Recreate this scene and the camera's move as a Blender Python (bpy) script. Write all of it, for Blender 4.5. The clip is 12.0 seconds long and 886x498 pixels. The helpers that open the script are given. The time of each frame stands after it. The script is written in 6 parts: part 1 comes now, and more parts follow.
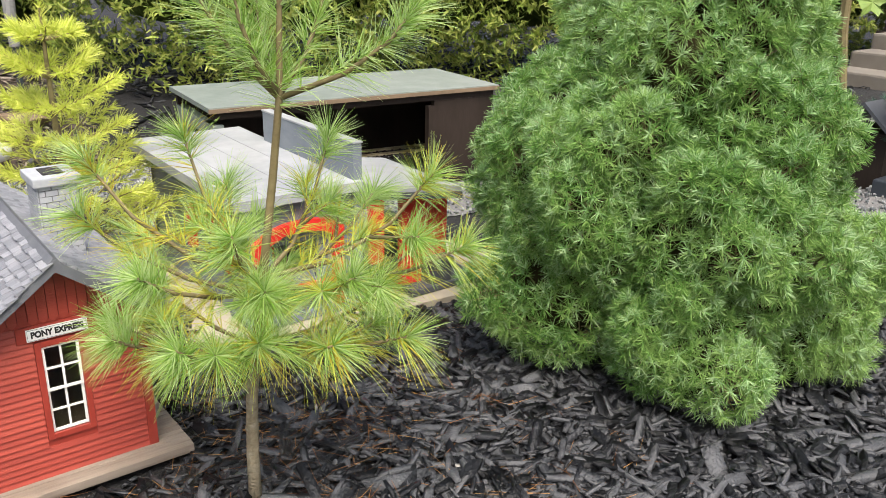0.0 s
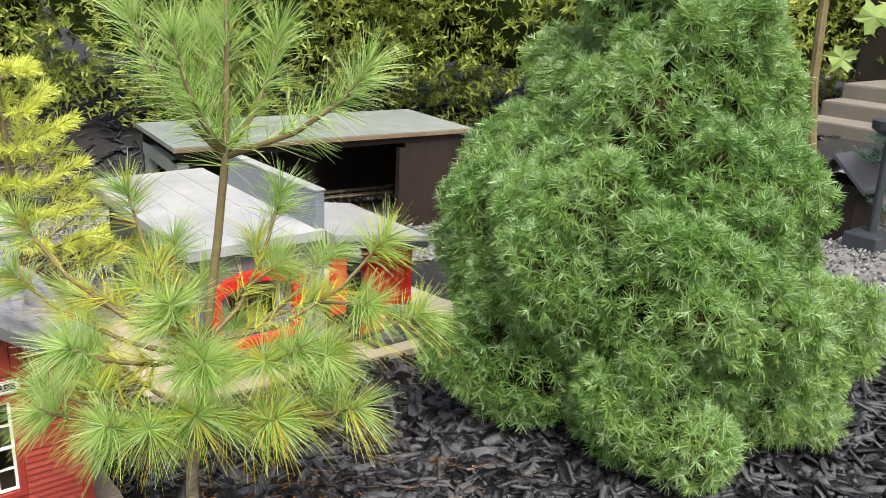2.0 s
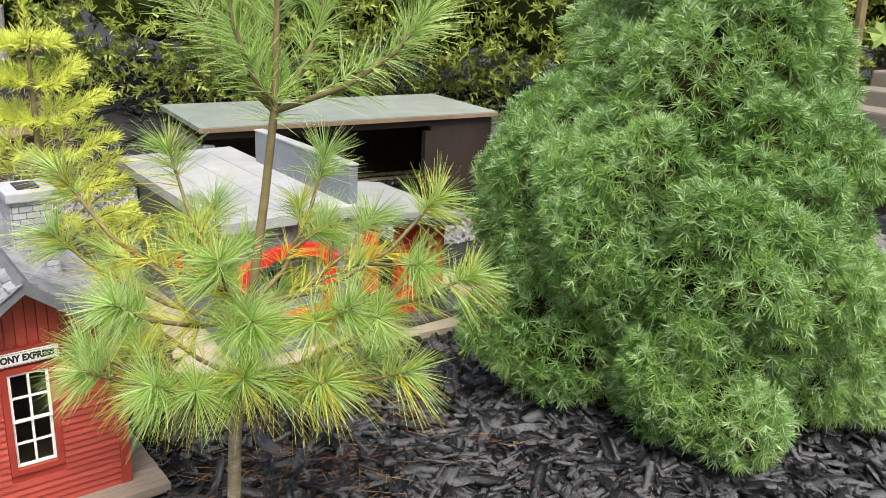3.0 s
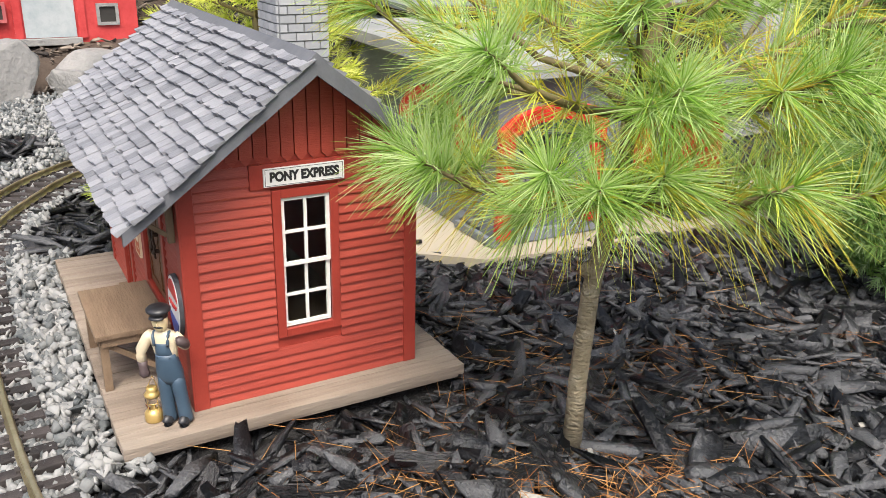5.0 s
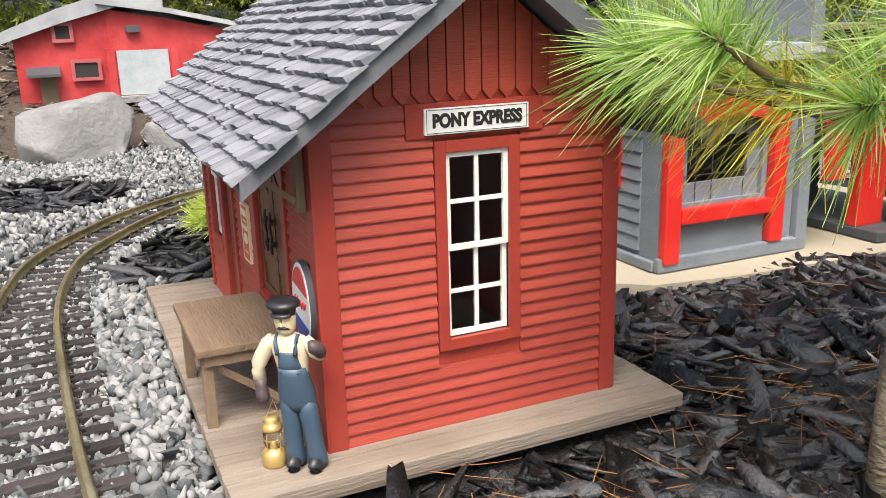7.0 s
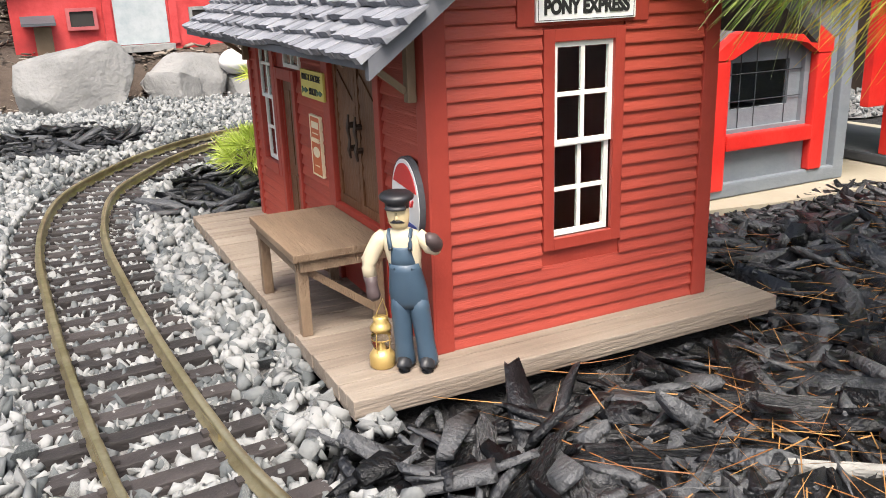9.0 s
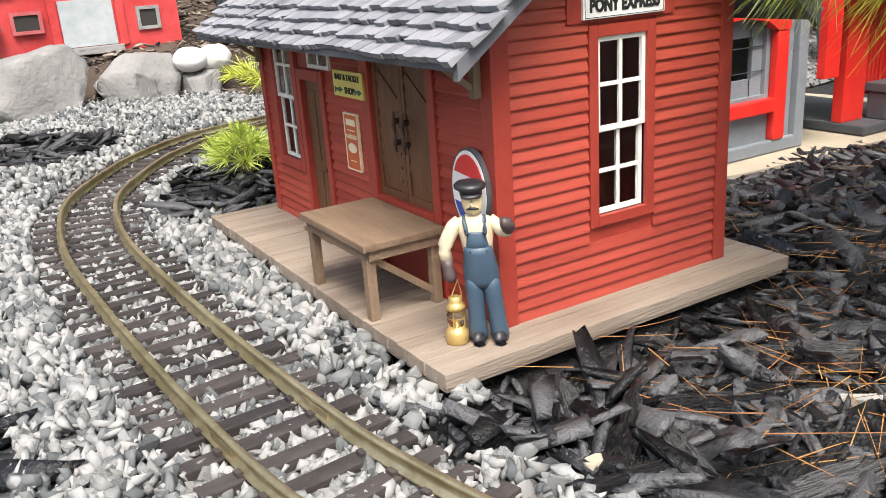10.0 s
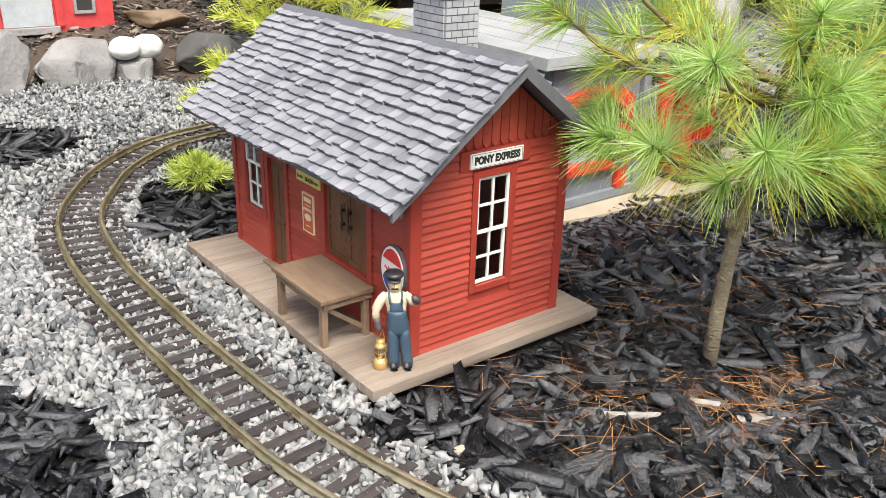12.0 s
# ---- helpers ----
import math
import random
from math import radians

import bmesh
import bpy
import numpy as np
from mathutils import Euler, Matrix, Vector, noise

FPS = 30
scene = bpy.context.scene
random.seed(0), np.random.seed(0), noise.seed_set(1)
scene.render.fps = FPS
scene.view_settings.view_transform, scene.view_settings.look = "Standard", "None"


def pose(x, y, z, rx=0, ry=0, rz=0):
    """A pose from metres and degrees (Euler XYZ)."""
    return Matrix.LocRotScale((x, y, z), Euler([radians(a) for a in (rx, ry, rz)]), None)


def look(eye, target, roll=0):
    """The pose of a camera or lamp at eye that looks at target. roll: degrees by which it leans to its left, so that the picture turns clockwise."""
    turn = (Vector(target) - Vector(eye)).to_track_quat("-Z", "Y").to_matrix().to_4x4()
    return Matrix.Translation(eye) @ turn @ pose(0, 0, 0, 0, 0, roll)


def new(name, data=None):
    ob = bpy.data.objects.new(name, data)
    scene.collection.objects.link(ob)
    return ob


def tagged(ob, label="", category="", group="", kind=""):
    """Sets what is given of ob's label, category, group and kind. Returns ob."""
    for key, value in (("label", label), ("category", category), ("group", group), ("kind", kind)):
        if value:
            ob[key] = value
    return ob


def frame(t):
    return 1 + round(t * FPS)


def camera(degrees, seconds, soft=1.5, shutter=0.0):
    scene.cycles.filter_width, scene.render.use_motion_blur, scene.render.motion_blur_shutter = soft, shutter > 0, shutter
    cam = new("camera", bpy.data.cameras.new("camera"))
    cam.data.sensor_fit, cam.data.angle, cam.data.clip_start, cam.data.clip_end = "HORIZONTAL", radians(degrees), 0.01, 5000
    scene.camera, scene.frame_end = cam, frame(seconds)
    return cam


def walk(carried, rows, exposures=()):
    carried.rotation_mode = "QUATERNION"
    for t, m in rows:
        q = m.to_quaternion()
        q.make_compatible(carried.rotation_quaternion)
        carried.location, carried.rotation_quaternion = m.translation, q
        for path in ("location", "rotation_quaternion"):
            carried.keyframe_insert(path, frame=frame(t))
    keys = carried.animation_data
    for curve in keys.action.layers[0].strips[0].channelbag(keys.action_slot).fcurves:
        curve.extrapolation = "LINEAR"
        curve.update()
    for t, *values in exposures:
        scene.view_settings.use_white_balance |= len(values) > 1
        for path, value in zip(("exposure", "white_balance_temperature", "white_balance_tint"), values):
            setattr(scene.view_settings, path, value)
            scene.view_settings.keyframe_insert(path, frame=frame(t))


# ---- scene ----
cam = camera(55.3, 12.0, soft=0.7)
PATH = [
    (0, (-0.074, -0.793, 0.506), (1.074, 0.693, -0.182), 1.1),
    (0.5, (-0.053, -0.787, 0.54), (1.107, 0.687, -0.154), 1.9),
    (1, (-0.033, -0.767, 0.525), (1.145, 0.708, -0.136), 2.5),
    (1.5, (-0.034, -0.768, 0.522), (1.162, 0.712, -0.095), 2.6),
    (2, (-0.035, -0.773, 0.523), (1.169, 0.701, -0.092), 2.6),
    (2.5, (-0.039, -0.77, 0.519), (1.168, 0.703, -0.092), 2.4),
    (3, (-0.052, -0.744, 0.487), (1.129, 0.745, -0.136), 2.6),
    (3.5, (-0.076, -0.694, 0.442), (1.099, 0.797, -0.189), 3.1),
    (3.7, (-0.093, -0.673, 0.421), (1.025, 0.858, -0.219), 2.5),
    (5.3, (-0.106, -0.457, 0.291), (0.779, 1.181, -0.438), 0.2),
    (5.5, (-0.11, -0.427, 0.283), (0.744, 1.23, -0.443), -0.8),
    (6, (-0.113, -0.379, 0.242), (0.726, 1.314, -0.412), -1.0),
    (6.5, (-0.097, -0.364, 0.205), (0.739, 1.374, -0.326), -1.2),
    (7, (-0.1, -0.36, 0.2), (0.689, 1.401, -0.325), -1.6),
    (7.5, (-0.113, -0.353, 0.193), (0.685, 1.395, -0.364), -2.1),
    (7.7, (-0.117, -0.349, 0.189), (0.681, 1.384, -0.41), -2.0),
    (9.3, (-0.177, -0.328, 0.166), (0.672, 1.381, -0.435), -2.2),
    (9.5, (-0.194, -0.326, 0.171), (0.677, 1.372, -0.427), -2.6),
    (10, (-0.228, -0.329, 0.18), (0.736, 1.301, -0.462), -4.0),
    (10.5, (-0.264, -0.343, 0.199), (0.805, 1.212, -0.465), -2.9),
    (11, (-0.283, -0.365, 0.239), (0.834, 1.157, -0.418), -1.0),
    (11.5, (-0.282, -0.413, 0.298), (0.847, 1.066, -0.437), -0.1),
    (12, (-0.349, -0.48, 0.342), (0.796, 0.968, -0.428), 1.7),
]
walk(cam, [(t, look(eye, target, roll)) for t, eye, target, roll in PATH], [(0, 1.1), (3.5, 1.06), (6, 1.13), (10, 1.28), (12, 1.22)])

# ---- light ----
world = bpy.data.worlds.new("overcast_sky")
scene.world = world
world.use_nodes = True
wn = world.node_tree
sky = wn.nodes.new("ShaderNodeTexSky")
sky.sky_type, sky.sun_disc = "NISHITA", False
sky.sun_elevation, sky.sun_rotation = radians(60), radians(203)
sky.dust_density, sky.air_density, sky.ozone_density = 6.0, 1.0, 1.0
wn.nodes["Background"].inputs["Strength"].default_value = 0.125
wn.links.new(sky.outputs["Color"], wn.nodes["Background"].inputs["Color"])
sun_data = bpy.data.lights.new("sun", "SUN")
sun_data.energy, sun_data.angle, sun_data.color = 2.1, radians(30), (1.0, 0.96, 0.9)
sun = new("sun", sun_data)
sun.matrix_world = look((-0.45, -1.05, 2.0), (0, 0, 0))

# ---- building helpers: plan units of 1.25 m, so that the track gauge is 45 mm ----
K = 1.25
ORIGIN = {}
rng = np.random.default_rng(7)


def thing(name, x, y, z, label, category, group="", kind=""):
    ob = new(name)
    ob.empty_display_size = 0.01
    ob.location = (K * x, K * y, K * z)
    ORIGIN[ob.name] = Vector((K * x, K * y, K * z))
    return tagged(ob, label, category, group, kind)


def finish(name, me, material, parent, label):
    mats = material if isinstance(material, (list, tuple)) else [material]
    for m in mats:
        me.materials.append(m)
    ob = new(name, me)
    if parent is not None:
        ob.parent = parent
        ORIGIN[ob.name] = ORIGIN[parent.name]
    else:
        ORIGIN[ob.name] = Vector((0, 0, 0))
    if label:
        ob["label"] = label
    return ob


def part(name, bm, material, parent=None, label="", smooth=False):
    """Links a bmesh, drawn in plan units at its place, as one mesh under a thing or a part."""
    o = ORIGIN[parent.name] if parent is not None else Vector((0, 0, 0))
    for v in bm.verts:
        v.co = v.co * K - o
    me = bpy.data.meshes.new(name)
    bm.to_mesh(me)
    bm.free()
    if smooth:
        for p in me.polygons:
            p.use_smooth = True
    return finish(name, me, material, parent, label)


def sheet(name, verts, faces, material, parent=None, label="", mat_index=None, smooth=False):
    """One mesh from arrays of corners (plan units) and of equal-sided faces."""
    o = np.array(ORIGIN[parent.name]) if parent is not None else np.zeros(3)
    v = np.asarray(verts, float) * K - o
    f = np.asarray(faces, np.int32)
    n, k = f.shape
    me = bpy.data.meshes.new(name)
    me.vertices.add(len(v))
    me.vertices.foreach_set("co", v.astype(np.float32).ravel())
    me.loops.add(n * k)
    me.loops.foreach_set("vertex_index", f.ravel())
    me.polygons.add(n)
    me.polygons.foreach_set("loop_start", np.arange(0, n * k, k, dtype=np.int32))
    if mat_index is not None:
        me.polygons.foreach_set("material_index", np.asarray(mat_index, np.int32))
    if smooth:
        me.polygons.foreach_set("use_smooth", np.ones(n, bool))
    me.update(calc_edges=True)
    return finish(name, me, material, parent, label)


def box(x0, x1, y0, y1, z0, z1, bevel=0.0, bm=None, mi=0):
    own = bm is None
    bm = bmesh.new() if own else bm
    m = Matrix.Translation(((x0 + x1) / 2, (y0 + y1) / 2, (z0 + z1) / 2)) @ Matrix.Diagonal((abs(x1 - x0), abs(y1 - y0), abs(z1 - z0), 1))
    r = bmesh.ops.create_cube(bm, size=1, matrix=m)
    if mi:
        for f in {f for v in r["verts"] for f in v.link_faces}:
            f.material_index = mi
    if bevel:
        bmesh.ops.bevel(bm, geom=list({e for v in r["verts"] for e in v.link_edges}), offset=bevel, segments=2, affect="EDGES", profile=0.6)
    return bm


def bar(a, b, w, h, bm=None, bevel=0.0, up=(0, 0, 1)):
    """A squared stick from a to b, w wide and h deep."""
    bm = bmesh.new() if bm is None else bm
    a, b = Vector(a), Vector(b)
    d = b - a
    zax = d.normalized()
    xax = zax.cross(Vector(up))
    if xax.length < 1e-4:
        xax = Vector((1, 0, 0))
    xax.normalize()
    yax = zax.cross(xax)
    m = Matrix((xax, yax, zax)).transposed().to_4x4()
    m.translation = (a + b) / 2
    r = bmesh.ops.create_cube(bm, size=1, matrix=m @ Matrix.Diagonal((w, h, d.length, 1)))
    if bevel:
        bmesh.ops.bevel(bm, geom=list({e for v in r["verts"] for e in v.link_edges}), offset=bevel, segments=1, affect="EDGES")
    return bm


def rod(points, radii, sides=8, bm=None, mi=0, caps=True):
    """A round, tapering tube through the points."""
    bm = bmesh.new() if bm is None else bm
    pts = [Vector(p) for p in points]
    rings = []
    for i, p in enumerate(pts):
        d = (pts[min(i + 1, len(pts) - 1)] - pts[max(i - 1, 0)]).normalized()
        x = d.cross(Vector((0.31, 0.2, 0.93)))
        if x.length < 1e-3:
            x = d.cross(Vector((1, 0, 0)))
        x.normalize()
        y = d.cross(x)
        r = radii[i] if isinstance(radii, (list, tuple)) else radii
        rings.append([bm.verts.new(p + r * (math.cos(2 * math.pi * k / sides) * x + math.sin(2 * math.pi * k / sides) * y)) for k in range(sides)])
    for a, b in zip(rings, rings[1:]):
        for k in range(sides):
            bm.faces.new((a[k], a[(k + 1) % sides], b[(k + 1) % sides], b[k])).material_index = mi
    if caps:
        bm.faces.new(rings[0][::-1]).material_index = mi
        bm.faces.new(rings[-1]).material_index = mi
    return bm


def prism(outline, axis, lo, hi, bm=None):
    """An outline in the two other axes, pushed from lo to hi along axis."""
    bm = bmesh.new() if bm is None else bm
    def at(p, h):
        return (h, p[0], p[1]) if axis == "x" else (p[0], h, p[1]) if axis == "y" else (p[0], p[1], h)
    a = [bm.verts.new(at(p, lo)) for p in outline]
    b = [bm.verts.new(at(p, hi)) for p in outline]
    n = len(outline)
    bm.faces.new(a)
    bm.faces.new(b[::-1])
    for i in range(n):
        bm.faces.new((a[i], b[i], b[(i + 1) % n], a[(i + 1) % n]))
    bmesh.ops.recalc_face_normals(bm, faces=bm.faces)
    return bm


def lettering(words, size, m, material, parent, name="lettering", bold=0.0):
    """Words in the built-in font as a thin mesh; m turns the text's x and y into the wall."""
    cu = bpy.data.curves.new(name, "FONT")
    cu.body, cu.size, cu.extrude, cu.align_x, cu.align_y = words, size * K, 0.00025 * K, "CENTER", "CENTER"
    cu.offset = size * K * bold
    ob = bpy.data.objects.new(name + "_text", cu)
    scene.collection.objects.link(ob)
    me = bpy.data.meshes.new_from_object(ob.evaluated_get(bpy.context.evaluated_depsgraph_get()))
    bpy.data.objects.remove(ob)
    bpy.data.curves.remove(cu)
    mm = m.copy()
    mm.translation = m.translation * K - ORIGIN[parent.name]
    me.transform(mm)
    return finish(name, me, material, parent, "")


# ---- materials ----
def mat(name, colours, scale=40.0, rough=0.7, bump=0.3, fine=None, metal=0.0, vary=0.0, stretch=(1, 1, 1), island=False, spec=0.5, coat=0.0, dist=0.001):
    """Noise-mottled surface: colours from dark to light, bump at two sizes, vary: lightness by piece."""
    m = bpy.data.materials.new(name)
    m.use_nodes = True
    n, l = m.node_tree.nodes, m.node_tree.links
    p = n["Principled BSDF"]
    p.inputs["Roughness"].default_value, p.inputs["Metallic"].default_value = rough, metal
    p.inputs["Specular IOR Level"].default_value = spec
    p.inputs["Coat Weight"].default_value = coat
    tc = n.new("ShaderNodeTexCoord")
    mp = n.new("ShaderNodeMapping")
    mp.inputs["Scale"].default_value = stretch
    l.new(tc.outputs["Object"], mp.inputs["Vector"])
    no = n.new("ShaderNodeTexNoise")
    no.inputs["Scale"].default_value, no.inputs["Detail"].default_value, no.inputs["Roughness"].default_value = scale, 5.0, 0.65
    l.new(mp.outputs["Vector"], no.inputs["Vector"])
    big = n.new("ShaderNodeTexNoise")
    big.inputs["Scale"].default_value, big.inputs["Detail"].default_value = scale * 0.13, 3.0
    l.new(tc.outputs["Object"], big.inputs["Vector"])
    mixv = n.new("ShaderNodeMath")
    mixv.operation = "MULTIPLY_ADD"
    l.new(big.outputs["Fac"], mixv.inputs[0])
    mixv.inputs[1].default_value = 0.6
    half = n.new("ShaderNodeMath")
    half.operation = "MULTIPLY"
    l.new(no.outputs["Fac"], half.inputs[0])
    half.inputs[1].default_value = 0.6
    l.new(half.outputs[0], mixv.inputs[2])
    fac = mixv.outputs[0]
    if vary:
        if island:
            src = n.new("ShaderNodeNewGeometry").outputs["Random Per Island"]
        else:
            src = n.new("ShaderNodeObjectInfo").outputs["Random"]
        add = n.new("ShaderNodeMath")
        add.operation = "MULTIPLY_ADD"
        l.new(src, add.inputs[0])
        add.inputs[1].default_value = vary
        sub = n.new("ShaderNodeMath")
        sub.operation = "SUBTRACT"
        l.new(fac, sub.inputs[0])
        sub.inputs[1].default_value = vary / 2
        l.new(sub.outputs[0], add.inputs[2])
        fac = add.outputs[0]
    ramp = n.new("ShaderNodeValToRGB")
    els = ramp.color_ramp.elements
    while len(els) < len(colours):
        els.new(0.5)
    for i, c in enumerate(colours):
        els[i].position = 0.3 + 0.42 * i / max(1, len(colours) - 1)
        els[i].color = (*c, 1)
    l.new(fac, ramp.inputs["Fac"])
    l.new(ramp.outputs["Color"], p.inputs["Base Color"])
    if bump:
        fn = n.new("ShaderNodeTexNoise")
        fn.inputs["Scale"].default_value, fn.inputs["Detail"].default_value = fine or scale * 4, 4.0
        l.new(mp.outputs["Vector"], fn.inputs["Vector"])
        bp = n.new("ShaderNodeBump")
        bp.inputs["Strength"].default_value, bp.inputs["Distance"].default_value = bump, dist
        l.new(fn.outputs["Fac"], bp.inputs["Height"])
        l.new(bp.outputs["Normal"], p.inputs["Normal"])
    return m


def leafy(name, colours, rough=0.5, through_light=0.35, vary=0.5):
    """Foliage: colour by leaf, some light let through."""
    m = mat(name, colours, scale=14, rough=rough, bump=0, vary=vary, island=True, spec=0.3)
    n, l = m.node_tree.nodes, m.node_tree.links
    p = n["Principled BSDF"]
    tr = n.new("ShaderNodeBsdfTranslucent")
    mx = n.new("ShaderNodeMixShader")
    mx.inputs[0].default_value = through_light
    ramp = next(x for x in n if x.type == "VALTORGB")
    l.new(ramp.outputs["Color"], tr.inputs["Color"])
    l.new(p.outputs[0], mx.inputs[1])
    l.new(tr.outputs[0], mx.inputs[2])
    l.new(mx.outputs[0], n["Material Output"].inputs["Surface"])
    return m


def glassy(name, colour=(0.9, 0.95, 0.95)):
    m = bpy.data.materials.new(name)
    m.use_nodes = True
    p = m.node_tree.nodes["Principled BSDF"]
    p.inputs["Base Color"].default_value = (*colour, 1)
    p.inputs["Roughness"].default_value, p.inputs["Transmission Weight"].default_value = 0.05, 1.0
    p.inputs["IOR"].default_value = 1.3
    return m


RED = mat("red_painted_wood", [(0.19, 0.022, 0.013), (0.3, 0.04, 0.024), (0.37, 0.058, 0.036)], 70, 0.5, 0.55, 620, stretch=(0.2, 0.2, 2.2), vary=0.25, dist=0.0006)
RED_TRIM = mat("red_trim_paint", [(0.22, 0.024, 0.015), (0.32, 0.041, 0.026)], 70, 0.5, 0.3, 500, dist=0.0005)
BRIGHT_RED = mat("bright_red_paint", [(0.42, 0.012, 0.012), (0.6, 0.02, 0.015), (0.66, 0.035, 0.025)], 40, 0.45, 0.4, 200)
BARN_RED = mat("worn_barn_red", [(0.1, 0.012, 0.013), (0.27, 0.018, 0.018), (0.4, 0.026, 0.026), (0.5, 0.05, 0.05)], 22, 0.65, 0.5, 150)
WHITE = mat("white_sash_paint", [(0.6, 0.59, 0.55), (0.76, 0.75, 0.71)], 90, 0.5, 0.2)
SIGN_WHITE = mat("white_sign_card", [(0.7, 0.7, 0.69), (0.8, 0.8, 0.78)], 30, 0.45, 0.05)
BLACK_INK = mat("black_ink", [(0.012, 0.012, 0.013), (0.02, 0.02, 0.021)], 50, 0.5, 0)
SHINGLE = mat("grey_shingle", [(0.1, 0.105, 0.118), (0.185, 0.19, 0.21), (0.25, 0.255, 0.275)], 60, 0.75, 0.9, 240, vary=0.35, stretch=(0.45, 2.6, 0.45), dist=0.0022)
ROOF_GREY = mat("dark_grey_roof_board", [(0.07, 0.075, 0.085), (0.12, 0.125, 0.14)], 60, 0.7, 0.3)
BROWN_DOOR = mat("brown_door_wood", [(0.05, 0.02, 0.008), (0.1, 0.042, 0.017), (0.15, 0.068, 0.03)], 90, 0.5, 0.4, stretch=(1, 2.2, 0.5))
DECK = mat("weathered_tan_deck", [(0.12, 0.09, 0.066), (0.2, 0.158, 0.122), (0.275, 0.228, 0.182)], 70, 0.7, 0.6, 420, stretch=(0.2, 2.6, 2), dist=0.0012, vary=0.12)
TABLE = mat("brown_bench_wood", [(0.09, 0.058, 0.034), (0.16, 0.106, 0.066), (0.22, 0.155, 0.1)], 60, 0.65, 0.7, 300, stretch=(2.2, 0.35, 1), dist=0.0014)
OLD_WOOD = mat("bracket_wood", [(0.12, 0.085, 0.05), (0.2, 0.14, 0.085)], 60, 0.7, 0.4)
YELLOW_SIGN = mat("yellow_sign_board", [(0.5, 0.42, 0.09), (0.62, 0.54, 0.14)], 60, 0.5, 0.05)
ORANGE_SIGN = mat("orange_poster", [(0.42, 0.075, 0.02), (0.55, 0.13, 0.03)], 60, 0.5, 0.05)
GREEN_INK = mat("green_ink", [(0.02, 0.07, 0.05), (0.04, 0.12, 0.08)], 60, 0.5, 0)
CREAM_INK = mat("cream_ink", [(0.7, 0.6, 0.4), (0.8, 0.72, 0.5)], 60, 0.5, 0)
BLUE_INK = mat("blue_ink", [(0.02, 0.05, 0.26), (0.03, 0.07, 0.34)], 60, 0.4, 0)
RED_INK = mat("red_ink", [(0.5, 0.015, 0.02), (0.6, 0.03, 0.03)], 60, 0.4, 0)
GLASS = glassy("window_glass")
# near-black that paints the shade inside openings which aren't cut
DARK_OPENING = mat("painted_opening_shade", [(0.015, 0.014, 0.013), (0.03, 0.028, 0.025)], 20, 0.9, 0)
IRON = mat("dark_iron", [(0.03, 0.02, 0.016), (0.06, 0.04, 0.03)], 120, 0.45, 0.3, metal=0.4)
RAIL = mat("weathered_brass_rail", [(0.19, 0.152, 0.085), (0.36, 0.298, 0.17), (0.55, 0.475, 0.31)], 90, 0.33, 0.3, metal=0.8, dist=0.0004)
TIE = mat("dark_brown_tie", [(0.011, 0.0092, 0.009), (0.024, 0.0195, 0.0185), (0.048, 0.04, 0.038)], 70, 0.7, 0.7, 350, vary=0.3, stretch=(1, 1, 2), dist=0.001)
STONE = mat("grey_gravel_stone", [(0.075, 0.084, 0.087), (0.13, 0.139, 0.139), (0.175, 0.18, 0.176), (0.27, 0.274, 0.268)], 60, 0.85, 0.6, 400, vary=0.68, island=True, dist=0.0008)
STONE_ONE = mat("grey_ballast_stone", [(0.075, 0.084, 0.087), (0.13, 0.139, 0.139), (0.175, 0.18, 0.176), (0.27, 0.274, 0.268)], 60, 0.85, 0.6, 400, vary=0.68, dist=0.0008)
CHIP = mat("black_mulch_chip", [(0.0025, 0.0027, 0.0033), (0.0075, 0.008, 0.0095), (0.02, 0.021, 0.024), (0.072, 0.074, 0.078)], 90, 0.46, 0.9, 330, vary=0.75, island=True, spec=0.36, dist=0.0025)
CHIP_ONE = mat("black_bark_chip", [(0.005, 0.0053, 0.006), (0.013, 0.0135, 0.015), (0.024, 0.025, 0.027), (0.075, 0.075, 0.077)], 10, 0.43, 0.8, 24, vary=0.6, stretch=(0.25, 1, 1), spec=0.45, dist=0.02)
SOIL = mat("dark_mulch_soil", [(0.004, 0.004, 0.0045), (0.009, 0.009, 0.01), (0.018, 0.017, 0.017)], 60, 0.9, 0.8, 300, dist=0.004)
GRIT = mat("grey_grit_bed", [(0.05, 0.05, 0.05), (0.115, 0.113, 0.11), (0.21, 0.206, 0.198)], 110, 0.9, 0.9, 500, dist=0.003)
BANK = mat("brown_soil_bank", [(0.032, 0.023, 0.017), (0.075, 0.055, 0.041)], 40, 0.95, 0.8, dist=0.004)
CONCRETE = mat("cream_concrete", [(0.28, 0.245, 0.18), (0.38, 0.34, 0.26)], 18, 0.85, 0.4, 200)
ROCK = mat("pale_grey_rock", [(0.09, 0.089, 0.084), (0.185, 0.184, 0.178), (0.26, 0.257, 0.248)], 14, 0.85, 0.7, 110, dist=0.005)
WHITE_STONE = mat("white_quartz", [(0.5, 0.49, 0.47), (0.66, 0.65, 0.63)], 20, 0.6, 0.2)
GREY_WALL = mat("blue_grey_paint", [(0.1, 0.118, 0.14), (0.155, 0.178, 0.205), (0.2, 0.225, 0.25)], 26, 0.55, 0.5, 160, stretch=(1, 1, 2.2))
DARK_GREY = mat("dark_grey_paint", [(0.035, 0.038, 0.045), (0.07, 0.075, 0.085)], 30, 0.6, 0.4)
METAL_ROOF = mat("silver_painted_roof", [(0.17, 0.182, 0.19), (0.28, 0.293, 0.302), (0.4, 0.41, 0.415)], 16, 0.35, 0.3, 60, spec=0.5)
